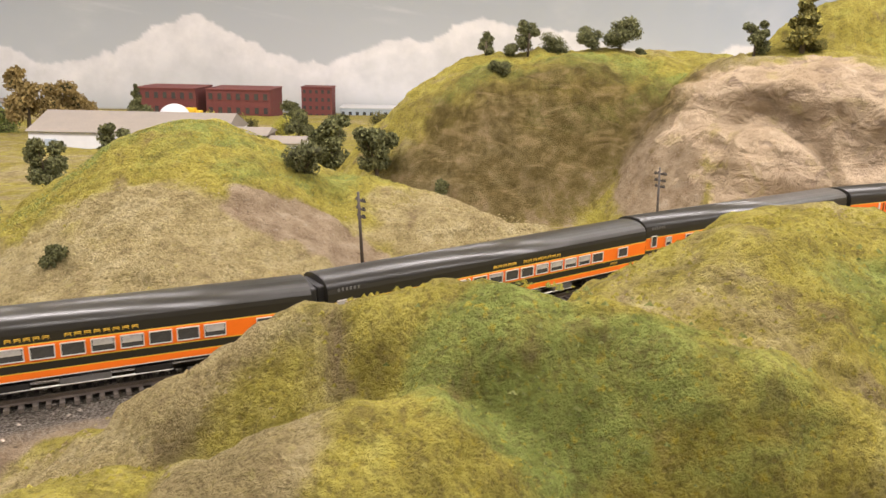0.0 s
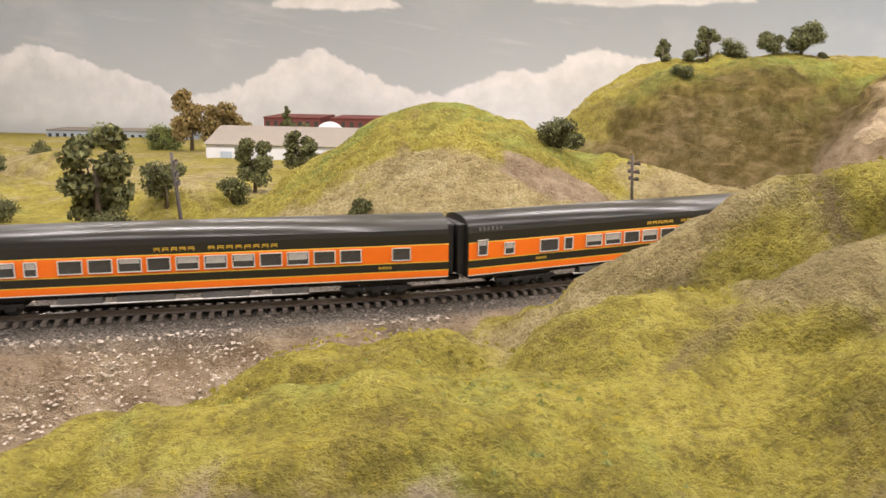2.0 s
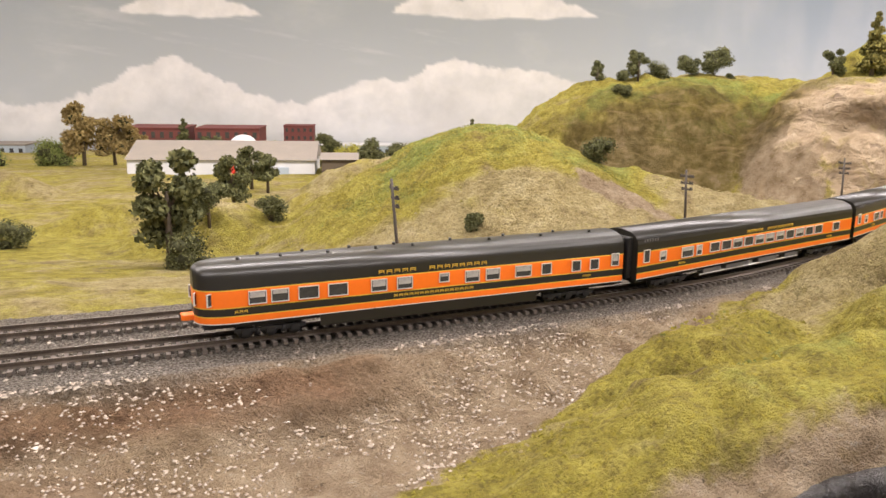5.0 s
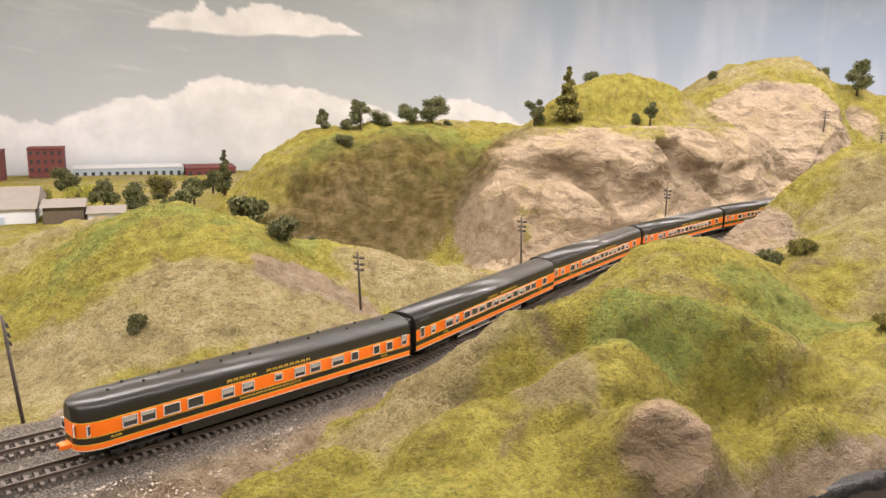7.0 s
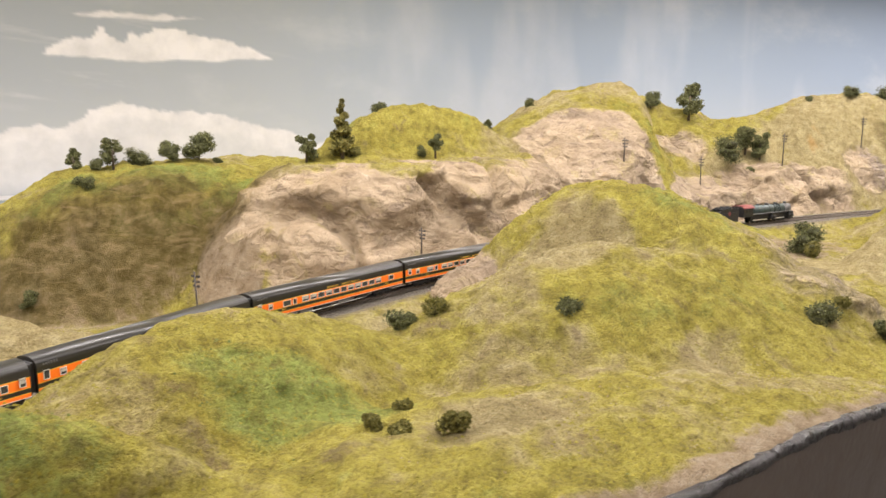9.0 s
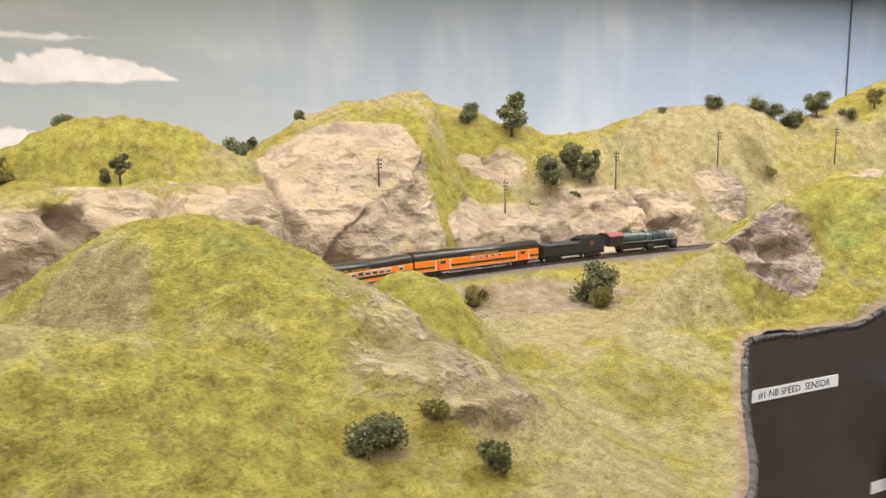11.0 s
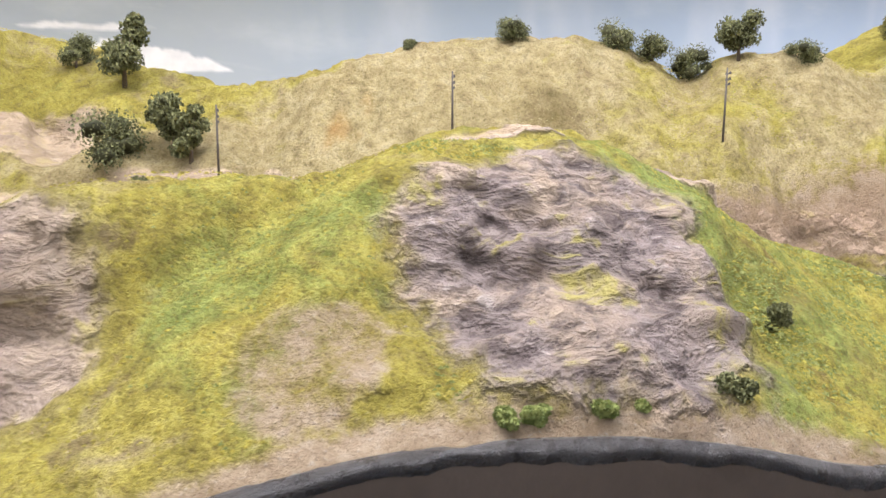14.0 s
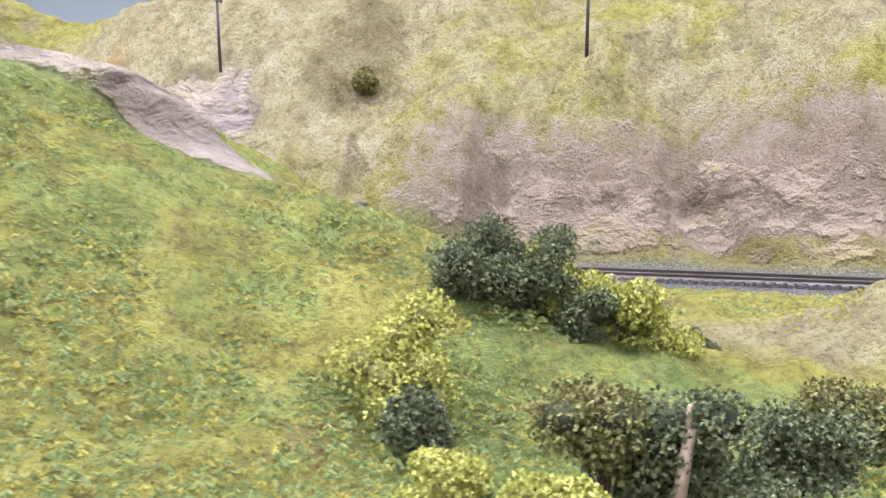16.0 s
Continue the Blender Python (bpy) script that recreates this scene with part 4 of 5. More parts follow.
def locomotive(label):
    car = empty("steam_locomotive", label, "steam locomotive", "cars of the train")
    bm = bmesh.new()
    rod(bm, (-.060, 0, .0315), (.070, 0, .0305), .0125, .0115, 28)
    part("boiler", bm, GREENLOCO, car)
    for x in (-.05, -.03, -.01, .01, .03, .05):
        bm = bmesh.new()
        rod(bm, (x - .0008, 0, .0312), (x + .0008, 0, .0312), .0126, n=28)
        part("boiler_band", bm, BLACK, car)
    bm = bmesh.new()
    rod(bm, (.070, 0, .0305), (.094, 0, .0305), .0118, n=28, mat=0)
    rod(bm, (.094, 0, .0305), (.0965, 0, .0305), .0095, .0080, 24, 0)
    part("smokebox", bm, GREY, car)
    bm = bmesh.new()
    rod(bm, (.082, 0, .041), (.082, 0, .0470), .0042, .0048, 16)
    part("smokestack", bm, BLACK, car)
    for x, r in ((.045, .0055), (.010, .0060), (-.025, .0050)):
        bm = bmesh.new()
        rod(bm, (x, 0, .041), (x, 0, .0450), r, n=16)
        ball(bm, (x, 0, .0450), r, 2, 0, (1, 1, .45))
        part("dome", bm, BLACK, car)
    bm = bmesh.new()
    rod(bm, (.0965, 0, .0345), (.1005, 0, .0345), .0030, n=16, mat=0)
    rod(bm, (.1005, 0, .0345), (.1008, 0, .0345), .0025, n=16, mat=1)
    part("headlamp", bm, [BLACK, SILVER], car)
    bm = bmesh.new()
    box(bm, -.095, -.0165, .018, -.060, .0165, .0415, 0, .0008)
    part("cab", bm, BLACK, car)
    for side in (-1, 1):
        for x in (-.084, -.072):
            bm = bmesh.new()
            box(bm, x - .004, side * .0167 - .0003, .030, x + .004, side * .0167 + .0003, .037)
            part("cab_window", bm, PANE, car)
    bm = bmesh.new()
    for a, b in zip(np.linspace(-90, 90, 9), np.linspace(-90, 90, 9)[1:]):
        p = [(.0185 * math.sin(radians(q)), .0405 + .0065 * math.cos(radians(q))) for q in (a, b)]
        vs = [bm.verts.new(v) for v in ((-.099, *p[0]), (-.099, *p[1]), (-.057, *p[1]), (-.057, *p[0]))]
        lo = [bm.verts.new((v.co.x, v.co.y, v.co.z - .0008)) for v in vs]
        bm.faces.new(vs)
        bm.faces.new(lo[::-1])
        for i in range(4):
            bm.faces.new((vs[i], lo[i], lo[(i + 1) % 4], vs[(i + 1) % 4]))
    bmesh.ops.recalc_face_normals(bm, faces=bm.faces)
    part("cab_roof", bm, REDROOF, car, "mineral red curved cab roof")
    bm = bmesh.new()
    box(bm, -.06, -.010, .010, .09, .010, .020)
    part("frame", bm, BLACK, car)
    for side in (-1, 1):
        bm = bmesh.new()
        box(bm, -.06, side * .0145 - .0025, .0235, .092, side * .0145 + .0025, .0243, 0)
        part("running_board", bm, GREY, car)
        bm = bmesh.new()
        rod(bm, (-.055, side * .0135, .0365), (.09, side * .0130, .0365), .0005, n=6)
        part("handrail", bm, GREY, car)
        for x in (.020, .088):
            bm = bmesh.new()
            rod(bm, (x - .009, side * .0140, .0125), (x + .009, side * .0140, .0125), .0048, n=16)
            box(bm, x - .008, side * .0140 - .004, .0165, x + .008, side * .0140 + .004, .0235, 0, .001)
            part("cylinder", bm, BLACK, car)
        for x0, n in ((-.050, 4), (.034, 3)):
            for k in range(n):
                x = x0 + k * .0165
                wheel = bmesh.new()
                rod(wheel, (x, side * .0070, .0082), (x, side * .0094, .0082), .0082, n=24)
                rod(wheel, (x, side * .0094, .0082), (x, side * .0102, .0082), .0024, n=12)
                part("driver_wheel", wheel, BLACK, car)
            bm = bmesh.new()
            box(bm, x0 - .002, side * .0108 - .0005, .0066, x0 + .0165 * (n - 1) + .002, side * .0108 + .0005, .0086)
            part("side_rod", bm, SILVER, car)
    bm = bmesh.new()
    for k in range(7):
        y = -.012 + .004 * k
        rod(bm, (.100, y * .6, .0105), (.108 - abs(y) * .25, y, .0025), .0007, n=6)
    box(bm, .094, -.0145, .0105, .102, .0145, .0135, 0, .0006)
    part("pilot", bm, BLACK, car)
    bm = bmesh.new()
    rod(bm, (.098, -.0075, .0050), (.098, .0075, .0050), .0050, n=18)
    part("pilot_wheel", bm, BLACK, car)
    return car


TRAIN = [
    (observation("orange and dark olive round-ended observation car at the train's tail"), -.150, .104),
    (coach("orange and dark olive streamlined coach coupled before the observation car", 3), .150, .104),
    (coach("orange and dark olive streamlined coach with eleven wide windows", 7), .450, .104),
    (coach("orange and dark olive streamlined coach with silver window frames", 11), .750, .104),
    (coach("orange and dark olive streamlined coach behind the baggage car", 15), 1.050, .104),
    (baggage("orange and dark olive baggage car with sliding doors"), 1.350, .104),
    (tender("black steam tender heaped with coal"), 1.590, .052),
    (locomotive("weathered dark green articulated steam locomotive with red cab roof"), 1.782, .055),
]
CLOCK = [(0, 1.970), (2.5, 2.155), (3.2, 2.215), (5.5, 2.405), (7, 2.547), (9, 2.738), (11.5, 2.990), (12.5, 3.092), (16, 3.440)]


def car_pose(s, half):
    a, b = on_line(s - half), on_line(s + half)
    return pose((a[0] + b[0]) / 2, (a[1] + b[1]) / 2, 0, 0, 0, math.degrees(math.atan2(b[1] - a[1], b[0] - a[0])))


def motions():
    times = [k * .5 for k in range(33)]
    c = np.array(CLOCK)
    fit = np.polynomial.polynomial.polyfit(c[:, 0], c[:, 1], 3)
    for car, off, half in TRAIN:
        walk(car, [(t, car_pose(float(np.polynomial.polynomial.polyval(t, fit)) + off, half)) for t in times])


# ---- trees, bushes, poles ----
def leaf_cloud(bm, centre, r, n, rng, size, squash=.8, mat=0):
    """A ragged clump: many small tilted leaf flakes over a rough core in a darker, shaded colour."""
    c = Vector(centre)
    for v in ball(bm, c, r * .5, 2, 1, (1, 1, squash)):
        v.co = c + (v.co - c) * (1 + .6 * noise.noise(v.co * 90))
    for _ in range(n):
        d = Vector((rng.gauss(0, 1), rng.gauss(0, 1), rng.gauss(0, 1))).normalized()
        p = c + Vector((d.x, d.y, d.z * squash)) * r * rng.uniform(.5, 1.08)
        s = size * rng.uniform(.6, 1.4)
        q = Euler((rng.uniform(0, 6.3), rng.uniform(0, 6.3), rng.uniform(0, 6.3))).to_matrix()
        vs = [bm.verts.new(p + q @ Vector(o) * s) for o in ((-1, -.6, .2), (1, -.5, -.2), (.7, .8, .2), (-.8, .7, -.2))]
        bm.faces.new(vs[:3]).material_index = mat
        bm.faces.new((vs[0], vs[2], vs[3])).material_index = mat


def tree(name, x, y, tall, wide, kind, seed, leaf, label, category="tree", base=None, lean=0.0, group="trees on the hills", fine=1.0, more=1):
    """A tapered trunk with limbs and a crown of leaf clumps."""
    rng = random.Random(seed)
    z = (ground_z(x, y) if base is None else base) - .004
    h = tall + .004
    ob = empty(name, label, category, group, m=pose(x, y, z, 0, lean, rng.uniform(0, 360)))
    tips = []
    trunk = bmesh.new()
    if kind != "bush":
        rod(trunk, (0, 0, 0), (rng.uniform(-.05, .05) * wide, 0, h * .62), h * .030 + .0008, h * .014 + .0004, 8)
    crown = bmesh.new()
    size = max(.0011, min(.006, h * .021)) * fine
    if kind == "bush":
        k = 9
        for i in range(k):
            a = rng.uniform(0, 6.28)
            r = wide * rng.uniform(.20, .30)
            p = (math.cos(a) * wide * rng.uniform(.05, .34), math.sin(a) * wide * rng.uniform(.05, .34), h * rng.uniform(.12, .68))
            leaf_cloud(crown, p, r, 300 * more, rng, size, .85)
            rod(trunk, (0, 0, 0), p, .0008, .0005, 5)
    elif kind == "pine":
        for i in range(11):
            f = i / 10
            r = wide * .5 * (1.05 - f) + wide * .08
            a = i * 2.4
            leaf_cloud(crown, (math.cos(a) * r * .45, math.sin(a) * r * .45, h * (.18 + .76 * f)), r * .75, 240, rng, size, .7)
    else:
        k = 11 if kind == "oak" else 9
        for i in range(k):
            a, u = rng.uniform(0, 6.28), rng.uniform(0, 1)
            if kind == "oak":
                p = Vector((math.cos(a) * wide * .36 * math.sqrt(u), math.sin(a) * wide * .36 * math.sqrt(u), h * rng.uniform(.34, .84)))
                r = wide * rng.uniform(.17, .25)
            else:
                f = (i + .5) / k
                p = Vector((math.cos(a) * wide * .25, math.sin(a) * wide * .25, h * (.25 + .64 * f)))
                r = wide * rng.uniform(.20, .30) * (1.1 - .35 * f)
            leaf_cloud(crown, p, r, 300, rng, size)
            rod(trunk, (0, 0, h * rng.uniform(.28, .5)), p, h * .011 + .0004, .0004, 5)
    part("trunk", trunk, BARK, ob)
    # core balls take a darker foliage, painting in the crown's inner shade
    part("crown", crown, [leaf, LEAFOLIVE if leaf is LEAFYELLOW else LEAFCORESHADE], ob)
    return ob


def pole(x, y, base, height, lean, turn, label="weathered telegraph pole with two crossarms beside the track"):
    ob = empty("telegraph_pole", label, "telegraph pole", "telegraph poles", m=pose(x, y, base - .004, 0, lean, 0) @ pose(0, 0, 0, 0, 0, turn))
    bm = bmesh.new()
    rod(bm, (0, 0, 0), (0, 0, height + .004), .0017, .0012, 10)
    part("post", bm, POLE, ob)
    for k, z in enumerate((height - .004, height - .012, height - .019)[:3]):
        arm = bmesh.new()
        box(arm, -.0092 + .001 * k, .0010, z - .0010, .0092 - .001 * k, .0026, z + .0010, 0, .0002)
        a = part("crossarm", arm, POLE, ob)
        for x in (-.0083, -.006, -.0037, .0037, .006, .0083):
            ins = bmesh.new()
            rod(ins, (x * (1 - .1 * k), .0018, z + .001), (x * (1 - .1 * k), .0018, z + .0026), .0006, .0004, 6)
            part("insulator", ins, BLACK, a)
    return ob


TREES = [
    # x, y, height, width, kind, leaf
    (.085, 1.585, .054, .036, "tall", LEAFDARK), (.13, 1.54, .028, .036, "bush", LEAFDARK), (.164, 1.54, .066, .052, "tall", LEAFDARK), (.215, 1.55, .046, .066, "bush", LEAFDARK), (.285, 1.54, .058, .062, "oak", LEAFDARK), (.342, 1.55, .074, .085, "oak", LEAFDARK), (.385, 1.55, .02, .026, "bush", LEAFDARK),
    (.108, 1.468, .036, .044, "bush", LEAFDARK), (.561, 1.446, .070, .054, "tall", LEAFDARK), (.64, 1.431, .138, .050, "pine", LEAFOLIVE), (.67, 1.43, .03, .035, "bush", LEAFOLIVE), (.76, 1.53, .034, .048, "bush", LEAFDARK),
    (.852, 1.395, .062, .036, "oak", LEAFDARK), (.828, 1.42, .03, .026, "bush", LEAFDARK), (1.11, 1.70, .085, .070, "bush", LEAFDARK), (1.15, 1.72, .036, .026, "tall", LEAFDARK), (1.25, 1.66, .026, .035, "bush", LEAFDARK),
    (1.79, 1.632, .116, .080, "tall", LEAFDARK), (1.70, 1.70, .056, .066, "oak", LEAFDARK),
    (1.80, 1.475, .075, .105, "bush", LEAFDARK), (1.885, 1.49, .085, .072, "oak", LEAFDARK), (1.913, 1.46, .088, .056, "tall", LEAFDARK), (1.85, 1.43, .02, .024, "bush", LEAFDARK),
    (2.23, 1.58, .022, .03, "bush", LEAFDARK), (2.395, 1.56, .044, .066, "bush", LEAFDARK), (2.555, 1.57, .056, .078, "bush", LEAFDARK), (2.615, 1.565, .052, .07, "bush", LEAFDARK), (2.68, 1.55, .048, .088, "bush", LEAFDARK), (2.745, 1.525, .080, .075, "oak", LEAFDARK), (2.835, 1.487, .038, .066, "bush", LEAFDARK),
    (3.06, 1.58, .062, .06, "oak", LEAFOLIVE), (3.045, 1.465, .120, .085, "tall", LEAFDARK), (3.25, 1.40, .08, .06, "tall", LEAFDARK),
    (1.62, 1.03, .085, .095, "bush", LEAFDARK), (1.607, .995, .04, .055, "bush", LEAFOLIVE), (1.385, 1.035, .042, .056, "bush", LEAFOLIVE), (1.0, .443, .028, .066, "bush", LEAFDARK), (1.06, .46, .016, .03, "bush", LEAFOLIVE),
    (-.147, .815, .040, .048, "bush", LEAFDARK), (-.114, 1.384, .116, .076, "oak", LEAFDARK), (-.003, 1.324, .044, .032, "bush", LEAFDARK), (-.231, 1.637, .150, .105, "tall", LEAFDARK), (-.30, 1.60, .09, .08, "bush", LEAFDARK), (-.18, 1.30, .05, .06, "bush", LEAFDARK),
    (-.685, .80, .155, .082, "tall", LEAFDARK), (-.66, .78, .05, .07, "bush", LEAFDARK), (-.697, 1.368, .11, .072, "tall", LEAFDARK), (-.705, 1.685, .11, .07, "tall", LEAFDARK), (-.66, 1.62, .10, .06, "oak", LEAFDARK), (-.579, .959, .052, .045, "bush", LEAFDARK),
    (-1.80, 2.02, .075, .085, "bush", LEAFDARK), (-1.29, 1.337, .055, .072, "oak", LEAFDARK), (-1.213, 1.324, .052, .055, "oak", LEAFDARK), (-.95, .97, .052, .070, "bush", LEAFDARK), (-1.103, .936, .05, .065, "bush", LEAFDARK), (-.66, .925, .068, .066, "oak", LEAFDARK), (-1.5, 1.9, .07, .08, "bush", LEAFDARK),
    (-1.43, 2.72, .235, .15, "tall", LEAFTAN), (-1.33, 2.74, .185, .16, "oak", LEAFTAN), (-1.52, 2.66, .12, .16, "bush", LEAFGREEN), (-1.28, 2.78, .15, .13, "oak", LEAFTAN), (-1.12, 2.9, .18, .07, "pine", LEAFDARK), (-1.75, 2.7, .10, .15, "bush", LEAFGREEN),
    (-.62, 2.45, .09, .10, "bush", LEAFOLIVE), (-.50, 2.55, .09, .12, "bush", LEAFYELLOW), (-.42, 2.3, .11, .09, "oak", LEAFDARK), (-.33, 2.4, .10, .10, "bush", LEAFDARK), (-.75, 2.5, .09, .12, "bush", LEAFYELLOW), (-.95, 2.45, .12, .09, "oak", LEAFDARK), (-.15, 2.5, .11, .10, "oak", LEAFDARK), (-.58, 3.1, .14, .12, "oak", LEAFDARK), (-.25, 3.2, .11, .14, "bush", LEAFOLIVE), (.0, 3.0, .19, .06, "pine", LEAFDARK), (-.02, 3.3, .14, .12, "oak", LEAFDARK), (-.33, .64, .012, .025, "bush", LEAFDARK),
    (.46, .57, .024, .045, "bush", LEAFDARK), (.50, .56, .020, .040, "bush", LEAFOLIVE), (.612, .448, .012, .036, "bush", LEAFDARK), (.328, .287, .016, .016, "bush", LEAFOLIVE), (.342, .262, .013, .018, "bush", LEAFOLIVE), (.385, .253, .022, .028, "bush", LEAFOLIVE), (.37, .33, .012, .018, "bush", LEAFOLIVE), (1.10, .42, .03, .03, "bush", LEAFDARK),
    (2.322, .734, .022, .024, "bush", LEAFDARK), (2.388, .806, .017, .018, "bush", LEAFDARK), (2.185, .716, .006, .014, "bush", LEAFGREEN), (2.20, .718, .005, .016, "bush", LEAFGREEN), (2.24, .722, .005, .016, "bush", LEAFGREEN), (2.262, .724, .005, .013, "bush", LEAFGREEN), (2.428, 1.387, .03, .032, "bush", LEAFOLIVE),
]
for i, (x, y, tall, wide, kind, leaf) in enumerate(TREES):
    bushy = kind == "bush"
    tree("bush" if bushy else ("pine_tree" if kind == "pine" else "tree"), x, y, tall, wide, kind, 100 + i, leaf,
         ("olive brown" if leaf is LEAFOLIVE else "dark green") + (" foam bush on the grassy slope" if bushy else (" ragged pine on the quarry top" if kind == "pine" else " clump-foliage tree standing on the hill")),
         "bush" if bushy else "tree", group="bushes" if bushy else "trees on the hills")
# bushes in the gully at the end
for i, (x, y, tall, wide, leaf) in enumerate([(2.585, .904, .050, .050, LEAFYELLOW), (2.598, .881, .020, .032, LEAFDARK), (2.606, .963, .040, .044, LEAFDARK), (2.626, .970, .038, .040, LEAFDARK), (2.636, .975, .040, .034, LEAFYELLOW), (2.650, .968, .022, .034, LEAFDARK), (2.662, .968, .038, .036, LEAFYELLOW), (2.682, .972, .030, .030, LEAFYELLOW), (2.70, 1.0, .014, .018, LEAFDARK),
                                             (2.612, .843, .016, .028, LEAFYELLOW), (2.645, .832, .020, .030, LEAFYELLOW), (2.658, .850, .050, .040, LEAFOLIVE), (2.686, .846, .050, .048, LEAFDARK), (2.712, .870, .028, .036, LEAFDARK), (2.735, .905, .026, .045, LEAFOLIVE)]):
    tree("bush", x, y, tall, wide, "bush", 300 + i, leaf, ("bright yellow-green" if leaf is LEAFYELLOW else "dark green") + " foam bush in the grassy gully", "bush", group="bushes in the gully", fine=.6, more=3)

for x, y, top, lean in [(-.415, .457, .072, -5), (-.07, .692, .054, -3), (.26, .902, .049, -2), (.706, 1.12, .058, 0), (1.312, 1.30, .071, 0), (1.65, 1.408, .156, -1), (1.955, 1.414, .222, 0), (2.268, 1.41, .262, 0), (2.643, 1.371, .272, 1), (2.955, 1.303, .262, 1)]:
    g = ground_z(x, y)
    a, b = line_y(x - .03), line_y(x + .03)
    pole(x, y, g, min(max(top - g, .055), .10), lean, math.degrees(math.atan2(b - a, .06)) - 90)


# ---- the town in the distance ----
MAROON = simple("maroon_brick", (0.15, 0.045, 0.04), 0.85, vary=0.3, scale=40)
ROOFGREY = simple("dusty_roof", (0.23, 0.20, 0.17), 0.9, vary=0.15, scale=30)
WALLWHITE = simple("chalky_white_wall", (0.56, 0.56, 0.57), 0.8, vary=0.08, scale=30)
BLUEGREY = simple("blue_grey_cladding", (0.33, 0.38, 0.43), 0.7, vary=0.1, scale=20)
REDPAINT = simple("red_paint", (0.65, 0.05, 0.03), 0.5, vary=0.1)
YELLOWPAINT = simple("yellow_paint", (0.80, 0.50, 0.03), 0.5, vary=0.1)


def building(name, x0, x1, y, depth, base, top, wall, roof, label, windows=0, rows=1, gable=0.0, yaw=0):
    ob = empty(name, label, "building", "buildings of the town", m=pose((x0 + x1) / 2, y, base, 0, 0, yaw))
    w, h = x1 - x0, top - base
    bm = bmesh.new()
    box(bm, -w / 2, 0, -.06, w / 2, depth, h, 0, .001)
    part("wall", bm, wall, ob)
    bm = bmesh.new()
    if gable:
        vs = [bm.verts.new(p) for p in ((-w / 2 - .005, -.006, h), (w / 2 + .005, -.006, h), (w / 2 + .005, depth + .006, h), (-w / 2 - .005, depth + .006, h), (-w / 2 - .005, depth / 2, h + gable), (w / 2 + .005, depth / 2, h + gable))]
        for f in ((0, 1, 5, 4), (2, 3, 4, 5), (1, 2, 5), (3, 0, 4), (3, 2, 1, 0)):
            bm.faces.new([vs[i] for i in f])
    else:
        box(bm, -w / 2 - .004, -.004, h, w / 2 + .004, depth + .004, h + .008, 0, .001)
    part("roof", bm, roof, ob)
    for r in range(rows if windows else 0):
        for k in range(windows):
            x, z = -w / 2 + w * (k + .5) / windows, h * (r + .55) / rows
            bm = bmesh.new()
            ww, hh = w / windows * .27, h / rows * .28
            box(bm, x - ww, -.003, z - hh, x + ww, -.0005, z + hh, 0)
            box(bm, x - ww * .8, -.0036, z - hh * .8, x + ww * .8, -.0026, z + hh * .8, 1)
            part("window", bm, [wall, PANE], ob)
    return ob


shed = building("warehouse", -1.10, -.58, 2.08, .26, -.125, -.075, WALLWHITE, ROOFGREY, "long low white warehouse with a dusty grey roof", gable=.045)
bm = bmesh.new()
rod(bm, (.03, -.002, .022), (.03, .001, .022), .010, n=16)
part("emblem", bm, REDPAINT, shed, "red painted emblem")
for x in (-.20, .09, .17):
    bm = bmesh.new()
    box(bm, x - .016, -.003, -.02, x + .016, .001, .030)
    part("door", bm, BLUEGREY, shed)
building("warehouse", -.56, -.46, 2.05, .12, -.12, -.07, BARK, ROOFGREY, "small dark timber shed beside the trees", gable=.015)
building("warehouse", -.45, -.36, 2.02, .12, -.13, -.085, WALLWHITE, ROOFGREY, "small white shed with a grey roof", gable=.012)
tank = empty("storage_dome", "white domed storage tank behind the warehouse", "tank", m=pose(-.834, 2.46, -.13))
bm = bmesh.new()
rod(bm, (0, 0, -.05), (0, 0, .062), .046, n=32)
part("shell", bm, WALLWHITE, tank)
bm = bmesh.new()
ball(bm, (0, 0, .062), .046, 3, 0, (1, 1, .85))
part("dome", bm, WALLWHITE, tank)
for x0, x1 in ((-2.02, -1.62), (-1.55, -1.13)):
    building("brick_warehouse", x0, x1, 5.2, .4, -.36, -.18, MAROON, MAROON, "maroon brick warehouse far across the town", 7, 2)
building("brick_tower", -1.02, -.80, 5.75, .2, -.42, -.19, MAROON, MAROON, "tall maroon brick building with rows of windows", 5, 4)
building("factory", -.75, -.02, 5.8, .25, -.44, -.335, BLUEGREY, WALLWHITE, "long pale blue factory with a white roof", 14, 1)
building("brick_warehouse", .0, .35, 5.7, .3, -.44, -.34, MAROON, MAROON, "low maroon brick warehouse beside the factory", 6, 1)
building("factory", -3.9, -2.8, 5.6, .3, -.42, -.33, BLUEGREY, ROOFGREY, "long grey factory far across the fields", 18, 1)
truck = empty("yellow_truck", "yellow lorry parked before the brick warehouse", "truck", m=pose(-1.62, 5.0, -.345))
bm = bmesh.new()
box(bm, -.09, -.03, .01, .06, .03, .065, 0, .004)
part("cargo_box", bm, YELLOWPAINT, truck)
bm = bmesh.new()
box(bm, .065, -.028, .01, .10, .028, .05, 0, .006)
part("cab", bm, YELLOWPAINT, truck)
for x in (-.06, .03, .085):
    bm = bmesh.new()
    rod(bm, (x, -.031, .010), (x, -.020, .010), .012, n=14)
    part("wheel", bm, BLACK, truck)

